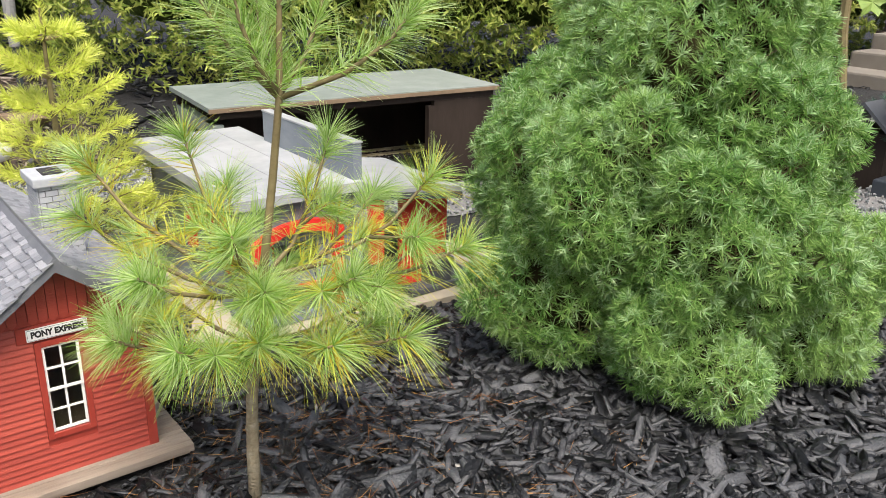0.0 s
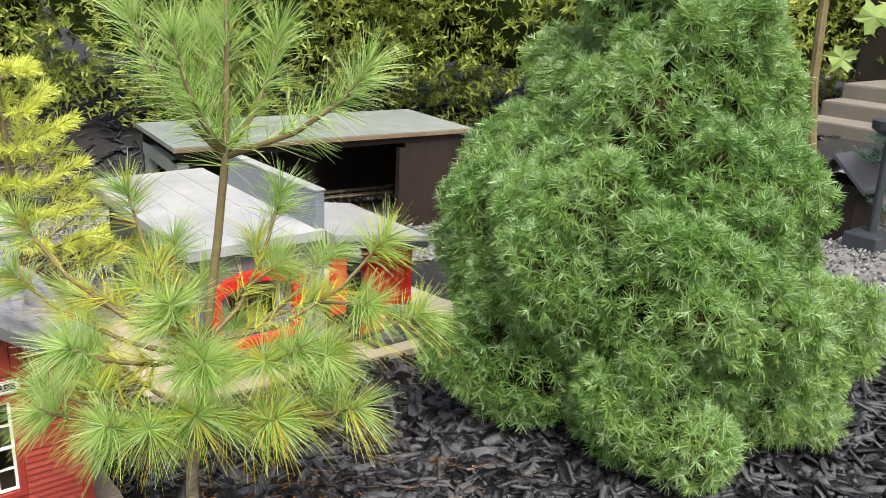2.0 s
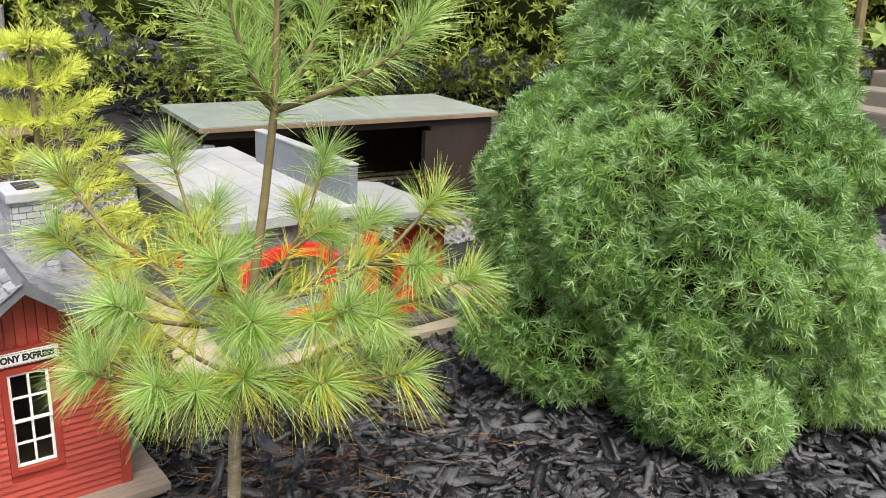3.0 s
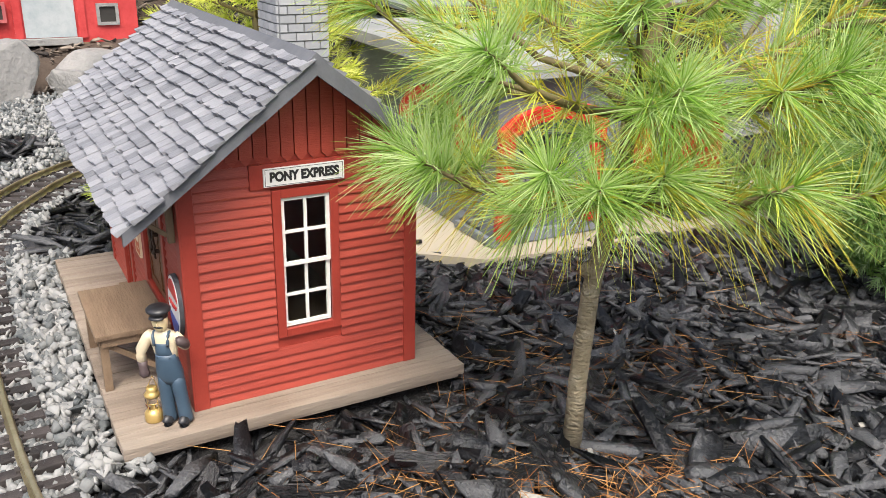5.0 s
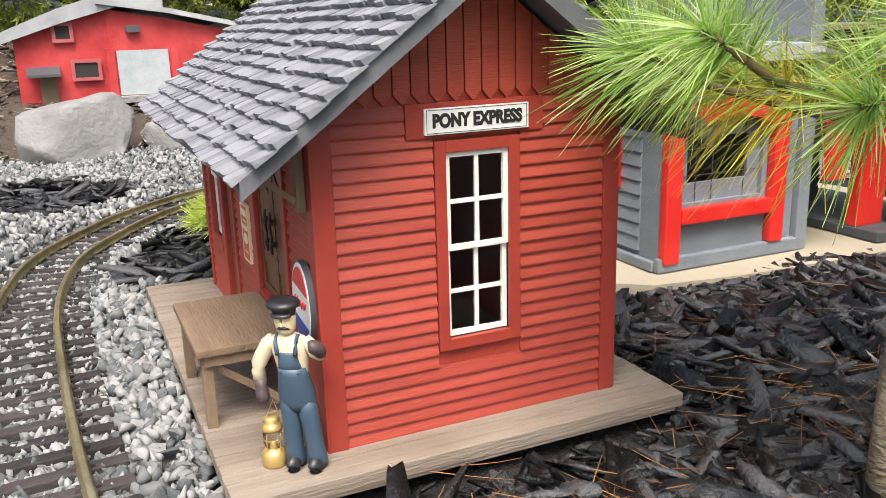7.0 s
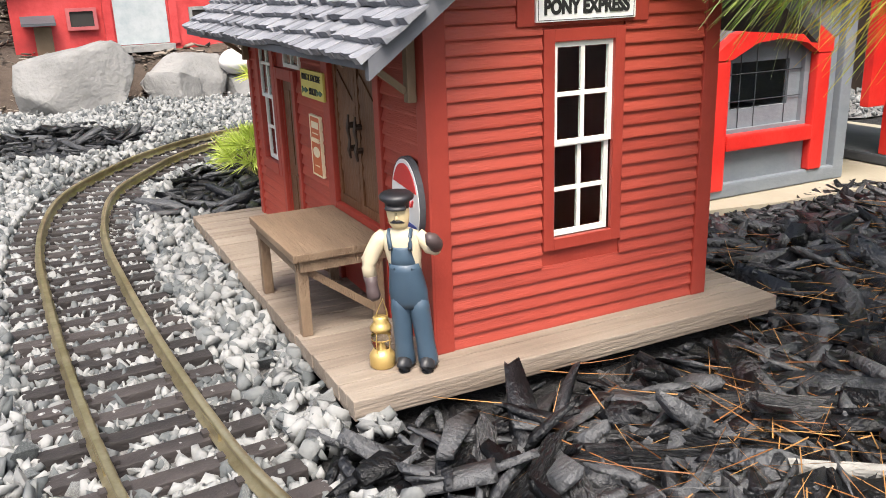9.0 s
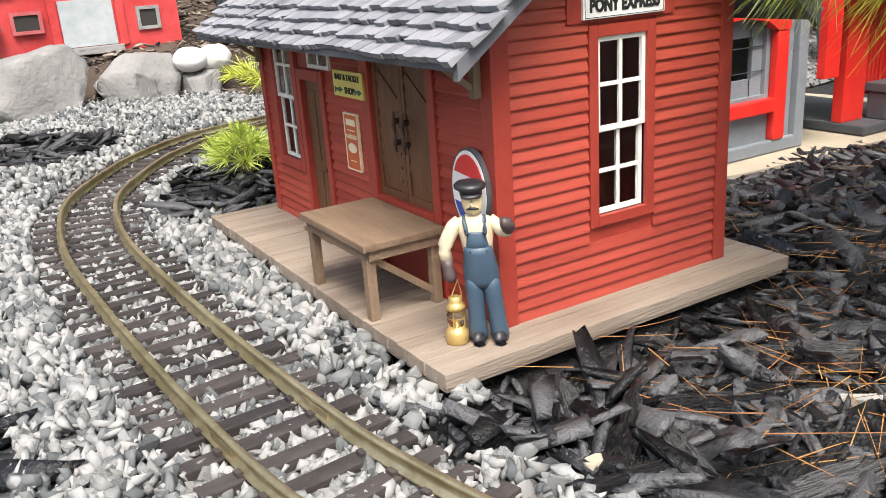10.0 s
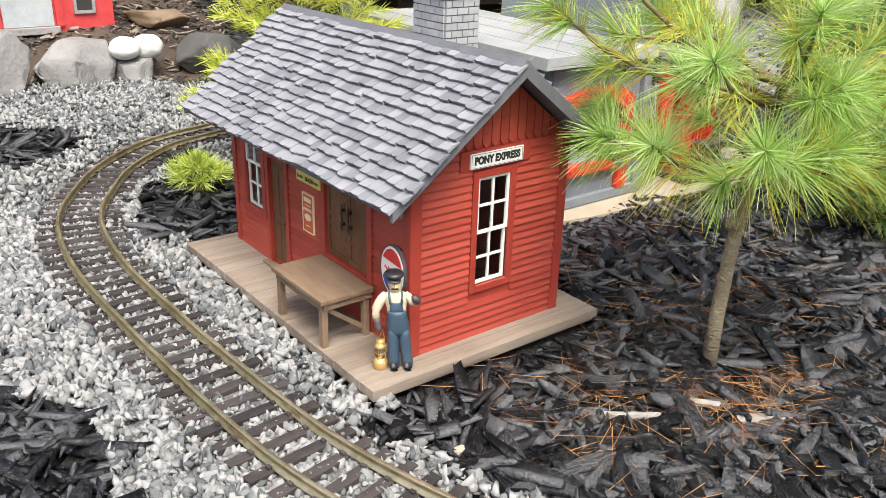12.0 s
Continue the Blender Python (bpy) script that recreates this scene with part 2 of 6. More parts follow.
GREEN_GREY = mat("grey_green_roof_board", [(0.11, 0.138, 0.12), (0.17, 0.2, 0.178), (0.225, 0.25, 0.23)], 18, 0.6, 0.3, 90)
DARK_BROWN = mat("dark_brown_stain", [(0.01, 0.0065, 0.0045), (0.02, 0.0135, 0.0095), (0.03, 0.021, 0.016)], 30, 0.7, 0.4, stretch=(1, 1, 0.3), spec=0.25)
PALE_BLUE = mat("pale_blue_scuffed_door", [(0.2, 0.25, 0.27), (0.3, 0.345, 0.36), (0.4, 0.43, 0.44)], 45, 0.6, 0.3)
BRICK = mat("pale_grey_brick", [(0.24, 0.25, 0.265), (0.36, 0.37, 0.385)], 60, 0.8, 0.4, vary=0.25)
MORTAR = mat("grey_mortar", [(0.12, 0.125, 0.13), (0.18, 0.185, 0.19)], 60, 0.9, 0.3)
BARK = mat("grey_brown_bark", [(0.07, 0.052, 0.03), (0.17, 0.13, 0.08), (0.24, 0.2, 0.125), (0.33, 0.29, 0.21)], 75, 0.85, 0.9, 300, stretch=(1, 1, 1.8), dist=0.003)
TWIG = mat("tan_twig", [(0.07, 0.052, 0.02), (0.13, 0.1, 0.04), (0.19, 0.155, 0.07)], 90, 0.7, 0.3)
PINE_NEEDLE = leafy("white_pine_needles", [(0.2, 0.36, 0.055), (0.33, 0.52, 0.1), (0.46, 0.63, 0.17), (0.57, 0.71, 0.32)], 0.5, 0.5, 0.7)
PINE_OLD = leafy("old_yellow_needles", [(0.46, 0.3, 0.035), (0.58, 0.52, 0.06), (0.52, 0.6, 0.1)])
SPRUCE_NEEDLE = leafy("spruce_needles", [(0.06, 0.155, 0.027), (0.12, 0.25, 0.048), (0.19, 0.335, 0.077), (0.28, 0.425, 0.13)], 0.4, 0.3, 0.4)
SPRUCE_TIP = leafy("pale_spruce_tips", [(0.17, 0.33, 0.1), (0.27, 0.44, 0.18), (0.4, 0.54, 0.28)], 0.45, 0.3)
# twig brown darkened to paint the shade behind the spruce needles
SPRUCE_DARK = mat("spruce_core_shade", [(0.012, 0.014, 0.005), (0.034, 0.027, 0.012)], 60, 0.95, 0.5, spec=0.04)
GOLD_NEEDLE = leafy("golden_foliage", [(0.38, 0.47, 0.05), (0.6, 0.67, 0.1), (0.75, 0.78, 0.2)])
YEW_LEAF = leafy("yew_leaves", [(0.1, 0.16, 0.028), (0.2, 0.28, 0.045), (0.33, 0.41, 0.075), (0.46, 0.5, 0.13)], 0.5, 0.35)
# leaf green darkened to paint the shade deep in the hedge
YEW_DARK = mat("hedge_core_shade", [(0.02, 0.034, 0.008), (0.06, 0.085, 0.022)], 20, 0.95, 0.6, 60, spec=0.04, dist=0.02)
SEEDLING = leafy("lime_seedling_needles", [(0.3, 0.4, 0.05), (0.44, 0.54, 0.09), (0.55, 0.62, 0.18)])
DRY_NEEDLE = leafy("dry_pine_needles", [(0.12, 0.042, 0.014), (0.24, 0.095, 0.028), (0.38, 0.2, 0.07)], 0.6, 0.1)
VINE_LEAF = leafy("pale_maple_leaf", [(0.15, 0.26, 0.055), (0.24, 0.34, 0.09)], 0.5, 0.3)
BLUE_SPRUCE = leafy("blue_spruce_needles", [(0.06, 0.13, 0.09), (0.12, 0.2, 0.15)])
STEP_STONE = mat("beige_step_stone", [(0.12, 0.105, 0.088), (0.19, 0.17, 0.145)], 12, 0.85, 0.3)
POST_BROWN = mat("dark_brown_post", [(0.025, 0.017, 0.013), (0.045, 0.032, 0.026)], 14, 0.6, 0.2)
BLACK_METAL = mat("black_lamp_metal", [(0.02, 0.025, 0.032), (0.04, 0.047, 0.056)], 30, 0.45, 0.1)


# ---- ground ----
def S(t):
    t = np.clip(t, 0, 1)
    return t * t * (3 - 2 * t)


def gz(x, y):
    """Height of the ground in plan units."""
    x, y = np.asarray(x, float), np.asarray(y, float)
    d = np.hypot(x, y + 0.6)
    z = -0.0125 - 0.021 * S((x - 0.17) / 0.1) * S((y - 0.04) / 0.1) - 0.014 * S((x - 0.5) / 0.4) * S((y - 0.2) / 0.3)
    z = z - 0.006 * S((y - 0.68) / 0.25) * (1 - S((x - 0.2) / 0.3))
    z = z + 0.12 * S((d - 1.62) / 0.6)
    z = z + 0.047 * S((y - 1.05) / 0.07) * S((0.45 - x) / 0.15) * S((x + 0.9) / 0.2)
    z = z + 0.004 * np.sin(x * 23 + 1) * np.sin(y * 19 + 2) * S((np.hypot(x, y - 0.1) - 0.3) / 0.2)
    return z


def ground():
    ax = np.concatenate([-np.geomspace(60, 2.6, 24), np.linspace(-2.5, 3.5, 121), np.geomspace(3.6, 60, 24)])
    X, Y = np.meshgrid(ax, ax, indexing="ij")
    V = np.stack([X, Y, gz(X, Y) - 0.004], -1).reshape(-1, 3)
    n = len(ax)
    i = (np.arange(n - 1)[:, None] * n + np.arange(n - 1)[None, :]).ravel()
    F = np.stack([i, i + n, i + n + 1, i + 1], -1)
    g = sheet("ground", V, F, SOIL, smooth=True)
    tagged(g, "dark mulch-covered garden soil", "ground", kind="structure")


ground()


# ---- track ----
CENTRE = [(0.0, -0.33), (-0.048, -0.22), (-0.083, -0.11), (-0.0975, -0.05), (-0.1035, 0.0), (-0.1085, 0.07), (-0.112, 0.15), (-0.1135, 0.25),
          (-0.106, 0.33), (-0.092, 0.39), (-0.066, 0.445), (-0.018, 0.52), (0.053, 0.585), (0.128, 0.614), (0.22, 0.64), (0.36, 0.74), (0.52, 0.83), (0.8, 0.795), (1.08, 0.75), (1.4, 0.7)]


def spline(points, step):
    p = np.array(points, float)
    out = []
    for i in range(len(p) - 1):
        a, b = p[i], p[i + 1]
        ta = (p[min(i + 1, len(p) - 1)] - p[max(i - 1, 0)]) / 2
        tb = (p[min(i + 2, len(p) - 1)] - p[i]) / 2
        for u in np.linspace(0, 1, 24, endpoint=False):
            out.append((2 * u**3 - 3 * u**2 + 1) * a + (u**3 - 2 * u**2 + u) * ta + (-2 * u**3 + 3 * u**2) * b + (u**3 - u**2) * tb)
    out = np.array(out + [p[-1]])
    s = np.concatenate([[0], np.cumsum(np.linalg.norm(np.diff(out, axis=0), axis=1))])
    t = np.arange(0, s[-1], step)
    return np.stack([np.interp(t, s, out[:, k]) for k in range(out.shape[1])], -1)


LINE = spline(CENTRE, 0.008)
RAIL_TOP = -0.0025
GAUGE = 0.036


def normals(line):
    d = np.gradient(line, axis=0)
    d /= np.linalg.norm(d, axis=1)[:, None]
    return np.stack([d[:, 1], -d[:, 0]], -1), d


def railway():
    t = thing("railway_track", -0.11, 0.15, -0.014, "curved model railway track, brass rails on dark brown ties", "railway track")
    nrm, d = normals(LINE)
    h = 0.0062
    prof = [(-0.0026, 0), (0.0026, 0), (0.0026, 0.0008), (0.0006, 0.0016), (0.0006, 0.0042), (0.0014, 0.0048), (0.0014, 0.0059), (0.001, h), (-0.001, h), (-0.0014, 0.0059), (-0.0014, 0.0048), (-0.0006, 0.0042), (-0.0006, 0.0016), (-0.0026, 0.0008)]
    k = len(prof)
    for side in (-1, 1):
        verts = []
        for (x, y), nn in zip(LINE, nrm):
            for a, b in prof:
                o = side * GAUGE / 2 + a
                verts.append((x + nn[0] * o, y + nn[1] * o, RAIL_TOP - h + b))
        F = []
        for i in range(len(LINE) - 1):
            for j in range(k):
                F.append((i * k + j, i * k + (j + 1) % k, (i + 1) * k + (j + 1) % k, (i + 1) * k + j))
        sheet("rail", verts, F, RAIL, t, "weathered brass rail")
        # fishplate at the joint near the platform
        i = int(np.argmin(np.abs(LINE[:, 1] + 0.004) + np.abs(LINE[:, 0] + 0.1)))
        c = LINE[i] + nrm[i] * side * GAUGE / 2
        for e in (-1, 1):
            q = c + nrm[i] * e * 0.0011
            part("fishplate", bar((q[0] - d[i][0] * 0.009, q[1] - d[i][1] * 0.009, RAIL_TOP - 0.0036), (q[0] + d[i][0] * 0.009, q[1] + d[i][1] * 0.009, RAIL_TOP - 0.0036), 0.001, 0.003), RAIL, t)
    ties = spline(CENTRE, 0.0172)
    tn, td = normals(ties)
    bm = box(-0.0355, 0.0355, -0.0038, 0.0038, -0.0068, 0, 0.0006)
    for o in (-1, 1):
        for e in (-1, 1):
            box(o * GAUGE / 2 + e * 0.0034 - 0.0011, o * GAUGE / 2 + e * 0.0034 + 0.0011, -0.0018, 0.0018, -0.0005, 0.0016, 0, bm)
    for v in bm.verts:
        v.co *= K
    me = bpy.data.meshes.new("tie")
    bm.to_mesh(me)
    bm.free()
    me.materials.append(TIE)
    r = random.Random(3)
    for (x, y), nn in zip(ties, tn):
        ob = new("tie", me)
        ob.parent = t
        ob.matrix_basis = Matrix.Translation(Vector((K * x, K * y, K * (RAIL_TOP - h + r.uniform(-0.0006, 0)))) - ORIGIN[t.name]) @ pose(0, 0, 0, r.uniform(-1, 1), r.uniform(-1, 1), math.degrees(math.atan2(nn[1], nn[0])) + r.uniform(-1.5, 1.5))


railway()


# ---- station ----
BOARDS = {}


def board(parent, axis, a, b, z, fixed, h=0.0052, out=0.0015):
    """One clapboard on a wall: axis x (wall faces -y) or y (wall faces -x), from a to b, at height z."""
    key = (axis, round(b - a, 4), h)
    if key not in BOARDS:
        L = b - a
        prof = [(0, 0), (-out, 0), (-out, 0.0007), (-0.0002, h), (0, h)]
        bm = prism([(p[0], p[1]) for p in prof], "x" if axis == "x" else "y", -L / 2, L / 2)
        for v in bm.verts:
            v.co *= K
        me = bpy.data.meshes.new("clapboard")
        bm.to_mesh(me)
        bm.free()
        me.materials.append(RED)
        BOARDS[key] = me
    ob = new("clapboard", BOARDS[key])
    ob.parent = parent
    c = (a + b) / 2
    p = (c, fixed, z) if axis == "x" else (fixed, c, z)
    ob.location = Vector(p) * K - ORIGIN[parent.name]
    return ob


def sash_window(parent, axis, a, b, z0, z1, fixed, cols=2, rows=4, casing=0.0047, t=0.002):
    """Casing, white sashes with muntins and glass. Faces -y (axis x) or -x (axis y)."""
    def slab(u0, u1, w0, w1, d0, d1, bev=0.0, bm=None):
        if axis == "x":
            return box(u0, u1, fixed + d0, fixed + d1, w0, w1, bev, bm)
        return box(fixed + d0, fixed + d1, u0, u1, w0, w1, bev, bm)
    w = part("window", slab(a - casing, a, z0 - casing, z1 + casing, -0.0019, 0.004, 0.0003), RED_TRIM, parent, "white multi-pane sash window in a red casing")
    part("casing", slab(b, b + casing, z0 - casing, z1 + casing, -0.0019, 0.004, 0.0003), RED_TRIM, w)
    part("casing", slab(a, b, z1, z1 + casing, -0.0019, 0.004, 0.0003), RED_TRIM, w)
    part("casing", slab(a, b, z0 - casing, z0, -0.0022, 0.004, 0.0003), RED_TRIM, w)
    mid = (z0 + z1) / 2
    half = rows // 2
    for k, (lo, hi, dd) in enumerate(((z0, mid, 0.0012), (mid - 0.0012, z1, -0.0004))):
        bm = slab(a, a + t, lo, hi, dd, dd + 0.0018)
        slab(b - t, b, lo, hi, dd, dd + 0.0018, 0, bm)
        slab(a + t, b - t, lo, lo + t, dd, dd + 0.0018, 0, bm)
        slab(a + t, b - t, hi - t, hi, dd, dd + 0.0018, 0, bm)
        for c in range(1, cols):
            u = a + (b - a) * c / cols
            slab(u - t * 0.42, u + t * 0.42, lo + t, hi - t, dd + 0.0002, dd + 0.0016, 0, bm)
        for r in range(1, half):
            z = lo + (hi - lo) * r / half
            slab(a + t, b - t, z - t * 0.42, z + t * 0.42, dd + 0.0003, dd + 0.0015, 0, bm)
        part("sash", bm, WHITE, w, "white painted sash")
        for r in range(half):
            for c in range(cols):
                u0, u1 = a + (b - a) * c / cols, a + (b - a) * (c + 1) / cols
                v0, v1 = lo + (hi - lo) * r / half, lo + (hi - lo) * (r + 1) / half
                g = part("pane", slab(u0 + t * 0.45, u1 - t * 0.45, v0 + t * 0.45, v1 - t * 0.45, dd + 0.0007, dd + 0.0011), GLASS, w)
                g.visible_shadow = False
    return w


SX0, SX1, SY0, SY1 = 0.0, 0.1275, 0.0, 0.248
EAVE_X, EAVE_Z, RIDGE_X, RIDGE_Z = -0.031, 0.1125, 0.0637, 0.1855
SLOPE = (RIDGE_Z - EAVE_Z) / (RIDGE_X - EAVE_X)


def roof_under(x):
    return RIDGE_Z - 0.006 - SLOPE * abs(x - RIDGE_X)


def station():
    st = thing("model_station", 0.0637, 0.124, -0.0075, "red clapboard model station with grey shingle roof on tan platform", "model building")
    # platform
    deck = part("platform", box(-0.042, 0.152, -0.021, 0.261, -0.0078, -0.0009, 0.0006), DECK, st, "weathered tan platform of narrow boards")
    rr = random.Random(2)
    for i in range(38):
        y = -0.0215 + i * 0.283 / 38
        lift = rr.uniform(-0.00012, 0.00012)
        part("plank", box(-0.0425 + rr.uniform(-0.0003, 0.0003), 0.1525 + rr.uniform(-0.0003, 0.0003), y + 0.0001, y + 0.283 / 38 - 0.0001, -0.0062, lift, 0.0005), DECK, deck)
    # gable wall with its opening, and the back walls
    wx0, wx1, wz0, wz1 = 0.0505, 0.0775, 0.0372, 0.1115
    th = 0.003
    bm = box(SX0, wx0, th * 0, th, 0, 0.13)
    box(wx1, SX1, 0, th, 0, 0.13, 0, bm)
    box(wx0, wx1, 0, th, 0, wz0, 0, bm)
    box(wx0, wx1, 0, th, wz1, 0.13, 0, bm)
    prism([(SX0, 0.13), (SX1, 0.13), (SX1, roof_under(SX1)), (RIDGE_X, roof_under(RIDGE_X)), (SX0, roof_under(SX0))], "y", 0.0, th, bm)
    gable = part("gable_wall", bm, RED_TRIM, st, "red clapboard gable wall")
    n = 25
    h = 0.13 / n
    for i in range(n):
        z = i * h
        if z + h < wz0 - 0.006:
            board(gable, "x", 0.006, 0.1215, z, 0.0, h)
        elif z > 0.1175:
            if z < 0.129:
                board(gable, "x", 0.006, 0.0345, z, 0.0, h)
                board(gable, "x", 0.0925, 0.1215, z, 0.0, h)
        else:
            board(gable, "x", 0.006, wx0 - 0.005, z, 0.0, h)
            board(gable, "x", wx1 + 0.005, 0.1215, z, 0.0, h)
    for a in (0.0, 0.1215):
        part("corner_board", box(a - (0.0016 if a == 0 else 0), a + 0.006 + (0.0016 if a else 0), -0.0022, 0.003, 0, roof_under(a + 0.003) - 0.001, 0.0004), RED_TRIM, st)
    sash_window(gable, "x", wx0, wx1, wz0, wz1, 0.0)
    # upright boards with pointed feet in the gable
    x = 0.0085
    while x < SX1 - 0.008:
        w = 0.0072
        top = min(roof_under(x + 0.0005), roof_under(x + w - 0.0005)) - 0.0005
        foot = 0.1305
        if top > foot + 0.006:
            part("gable_board", prism([(x + 0.0003, foot + 0.0035), (x + w / 2, foot - 0.0002), (x + w - 0.0003, foot + 0.0035), (x + w - 0.0003, roof_under(x + w)), (x + 0.0003, roof_under(x))], "y", -0.0016, 0.0), RED, gable)
        x += w
    # sign on the gable
    sb = part("sign_backing", box(0.0345, 0.0925, -0.0021, 0, 0.1175, 0.1305, 0.0003), RED_TRIM, gable)
    sign = part("name_sign", box(0.0415, 0.0852, -0.0034, -0.0021, 0.1188, 0.1285, 0.0002), SIGN_WHITE, st, "white name board with black lettering")
    lettering("PONY EXPRESS", 0.0067, Matrix(((0.83, 0, 0, 0.06335), (0, 0, -1, -0.0035), (0, 1, 0, 0.12365), (0, 0, 0, 1))), BLACK_INK, sign, bold=0.05)
    bm = box(0.0423, 0.0844, -0.00355, -0.0034, 0.1193, 0.1195)
    for q in ((0.0423, 0.0844, 0.1278, 0.128), (0.0423, 0.0425, 0.1195, 0.1278), (0.0842, 0.0844, 0.1195, 0.1278)):
        box(q[0], q[1], -0.00355, -0.0034, q[2], q[3], 0, bm)
    part("sign_border", bm, BLACK_INK, sign)
    # back and far walls
    bm = box(SX1 - 0.003, SX1, 0.003, SY1, 0, roof_under(SX1) - 0.0005)
    part("back_wall", bm, RED, st)
    bm = prism([(SX0, 0), (SX1, 0), (SX1, roof_under(SX1) - 0.0005), (RIDGE_X, roof_under(RIDGE_X) - 0.0005), (SX0, roof_under(SX0) - 0.0005)], "y", SY1 - 0.003, SY1)
    part("end_wall", bm, RED, st)
    part("floor_board", box(0.004, 0.124, 0.004, SY1 - 0.004, 0.0003, 0.002), OLD_WOOD, st)
    # track-side wall: openings y0,y1,z0,z1
    top = roof_under(0.0) - 0.0005
    dd = (0.047, 0.1005, 0.038, 0.108)
    sd = (0.1595, 0.1855, 0.003, 0.0875)
    lw = (0.1985, 0.2265, 0.0385, 0.1125)
    tw = (0.1465, 0.1745, 0.0945, 0.1135)
    bm = bmesh.new()
    for y0, y1, z0, z1 in ((0.003, dd[0], 0, top), (dd[0], dd[1], 0, dd[2]), (dd[0], dd[1], dd[3], top), (dd[1], tw[0], 0, top),
                           (tw[0], sd[0], 0, tw[2]), (tw[0], tw[1], tw[3], top), (sd[0], sd[1], 0, sd[2]), (sd[0], tw[1], sd[3], tw[2]), (tw[1], sd[1], sd[3], top),
                           (sd[1], lw[0], 0, top), (lw[0], lw[1], 0, lw[2]), (lw[0], lw[1], lw[3], top), (lw[1], SY1 - 0.003, 0, top)):
        box(0.0, 0.003, y0, y1, z0, z1, 0, bm)
    front = part("track_wall", bm, RED_TRIM, st, "red clapboard wall towards the track")
    for i in range(26):
        z = i * h
        if z + h > top:
            break
        board(front, "y", 0.006, dd[0] - 0.006, z, 0.0, h)
        for a, b in ((dd[1] + 0.006, sd[0] - 0.0055), ):
            if z + h < tw[2] - 0.004:
                board(front, "y", a + 0.004, b, z, 0.0, h)
            else:
                board(front, "y", a + 0.004, tw[0] - 0.004, z, 0.0, h)
        board(front, "y", sd[1] + 0.0055, lw[0] - 0.0065, z, 0.0, h)
        if z + h < lw[2] - 0.005:
            board(front, "y", lw[0] - 0.0065, lw[1] + 0.0065, z, 0.0, h)
        board(front, "y", lw[1] + 0.0065, SY1 - 0.006, z, 0.0, h)
    for y0, y1, z0, z1 in ((-0.0022, 0.006, 0, top), (SY1 - 0.006, SY1, 0, top), (dd[0] - 0.006, dd[0], 0, top), (dd[1], dd[1] + 0.009, 0, top), (dd[0], dd[1], dd[2] - 0.006, dd[2]),
                           (sd[0] - 0.005, sd[0], 0, sd[3] + 0.006), (sd[1], sd[1] + 0.005, 0, sd[3] + 0.006), (sd[0], sd[1], sd[3], sd[3] + 0.006)):
        part("wall_trim", box(-0.0024, 0.0, y0 + 0.0001, y1 - 0.0001, z0, z1, 0.0004), RED_TRIM, front)
    sash_window(front, "y", lw[0], lw[1], lw[2], lw[3], 0.0, casing=0.006)
    # small light over the door
    bm = box(-0.0012, 0.0008, tw[0], tw[0] + 0.002, tw[2], tw[3])
    box(-0.0012, 0.0008, tw[1] - 0.002, tw[1], tw[2], tw[3], 0, bm)
    box(-0.0012, 0.0008, tw[0] + 0.002, tw[1] - 0.002, tw[2], tw[2] + 0.002, 0, bm)
    box(-0.0012, 0.0008, tw[0] + 0.002, tw[1] - 0.002, tw[3] - 0.002, tw[3], 0, bm)
    box(-0.0010, 0.0006, (tw[0] + tw[1]) / 2 - 0.0008, (tw[0] + tw[1]) / 2 + 0.0008, tw[2] + 0.002, tw[3] - 0.002, 0, bm)
    over = part("door_light", bm, WHITE, front, "white framed light above the door")
    g = part("pane", box(-0.0004, 0.0, tw[0] + 0.002, tw[1] - 0.002, tw[2] + 0.002, tw[3] - 0.002), GLASS, over)
    g.visible_shadow = False
    # double freight door, recessed
    mid = (dd[0] + dd[1]) / 2
    for y0, y1 in ((dd[0], mid - 0.0002), (mid + 0.0002, dd[1])):
        leaf = part("freight_door", box(0.0012, 0.0028, y0, y1, dd[2], dd[3]), BROWN_DOOR, st, "brown wooden freight door leaf")
        bm = box(0.0002, 0.0012, y0, y0 + 0.003, dd[2], dd[3])
        box(0.0002, 0.0012, y1 - 0.003, y1, dd[2], dd[3], 0, bm)
        box(0.0002, 0.0012, y0 + 0.003, y1 - 0.003, dd[2], dd[2] + 0.004, 0, bm)
        box(0.0002, 0.0012, y0 + 0.003, y1 - 0.003, dd[3] - 0.004, dd[3], 0, bm)
        part("door_rail", bm, BROWN_DOOR, leaf)
        k = 7
        for i in range(k):
            z = dd[2] + 0.005 + (dd[3] - dd[2] - 0.024) * i / k
            part("plank", bar((0.0009, y0 + 0.0032, z), (0.0009, y1 - 0.0032, z + 0.014), 0.0006, 0.0054), BROWN_DOOR, leaf)
    for y in (mid - 0.0042, mid + 0.0042):
        bm = rod([(-0.0018, y, 0.062), (-0.0024, y, 0.066), (-0.0018, y, 0.07), (-0.0024, y, 0.075), (-0.0018, y, 0.081)], [0.0005, 0.0009, 0.0006, 0.0009, 0.0005], 8)
        for z in (0.0665, 0.0765):
            rod([(0.0008, y, z), (-0.0022, y, z)], 0.0013, 8, bm)
        part("door_handle", bm, IRON, st, "dark iron door pull")
    # small panelled door
    leaf = part("door", box(0.001, 0.0028, sd[0], sd[1], sd[2], sd[3]), BROWN_DOOR, st, "narrow brown panelled door")
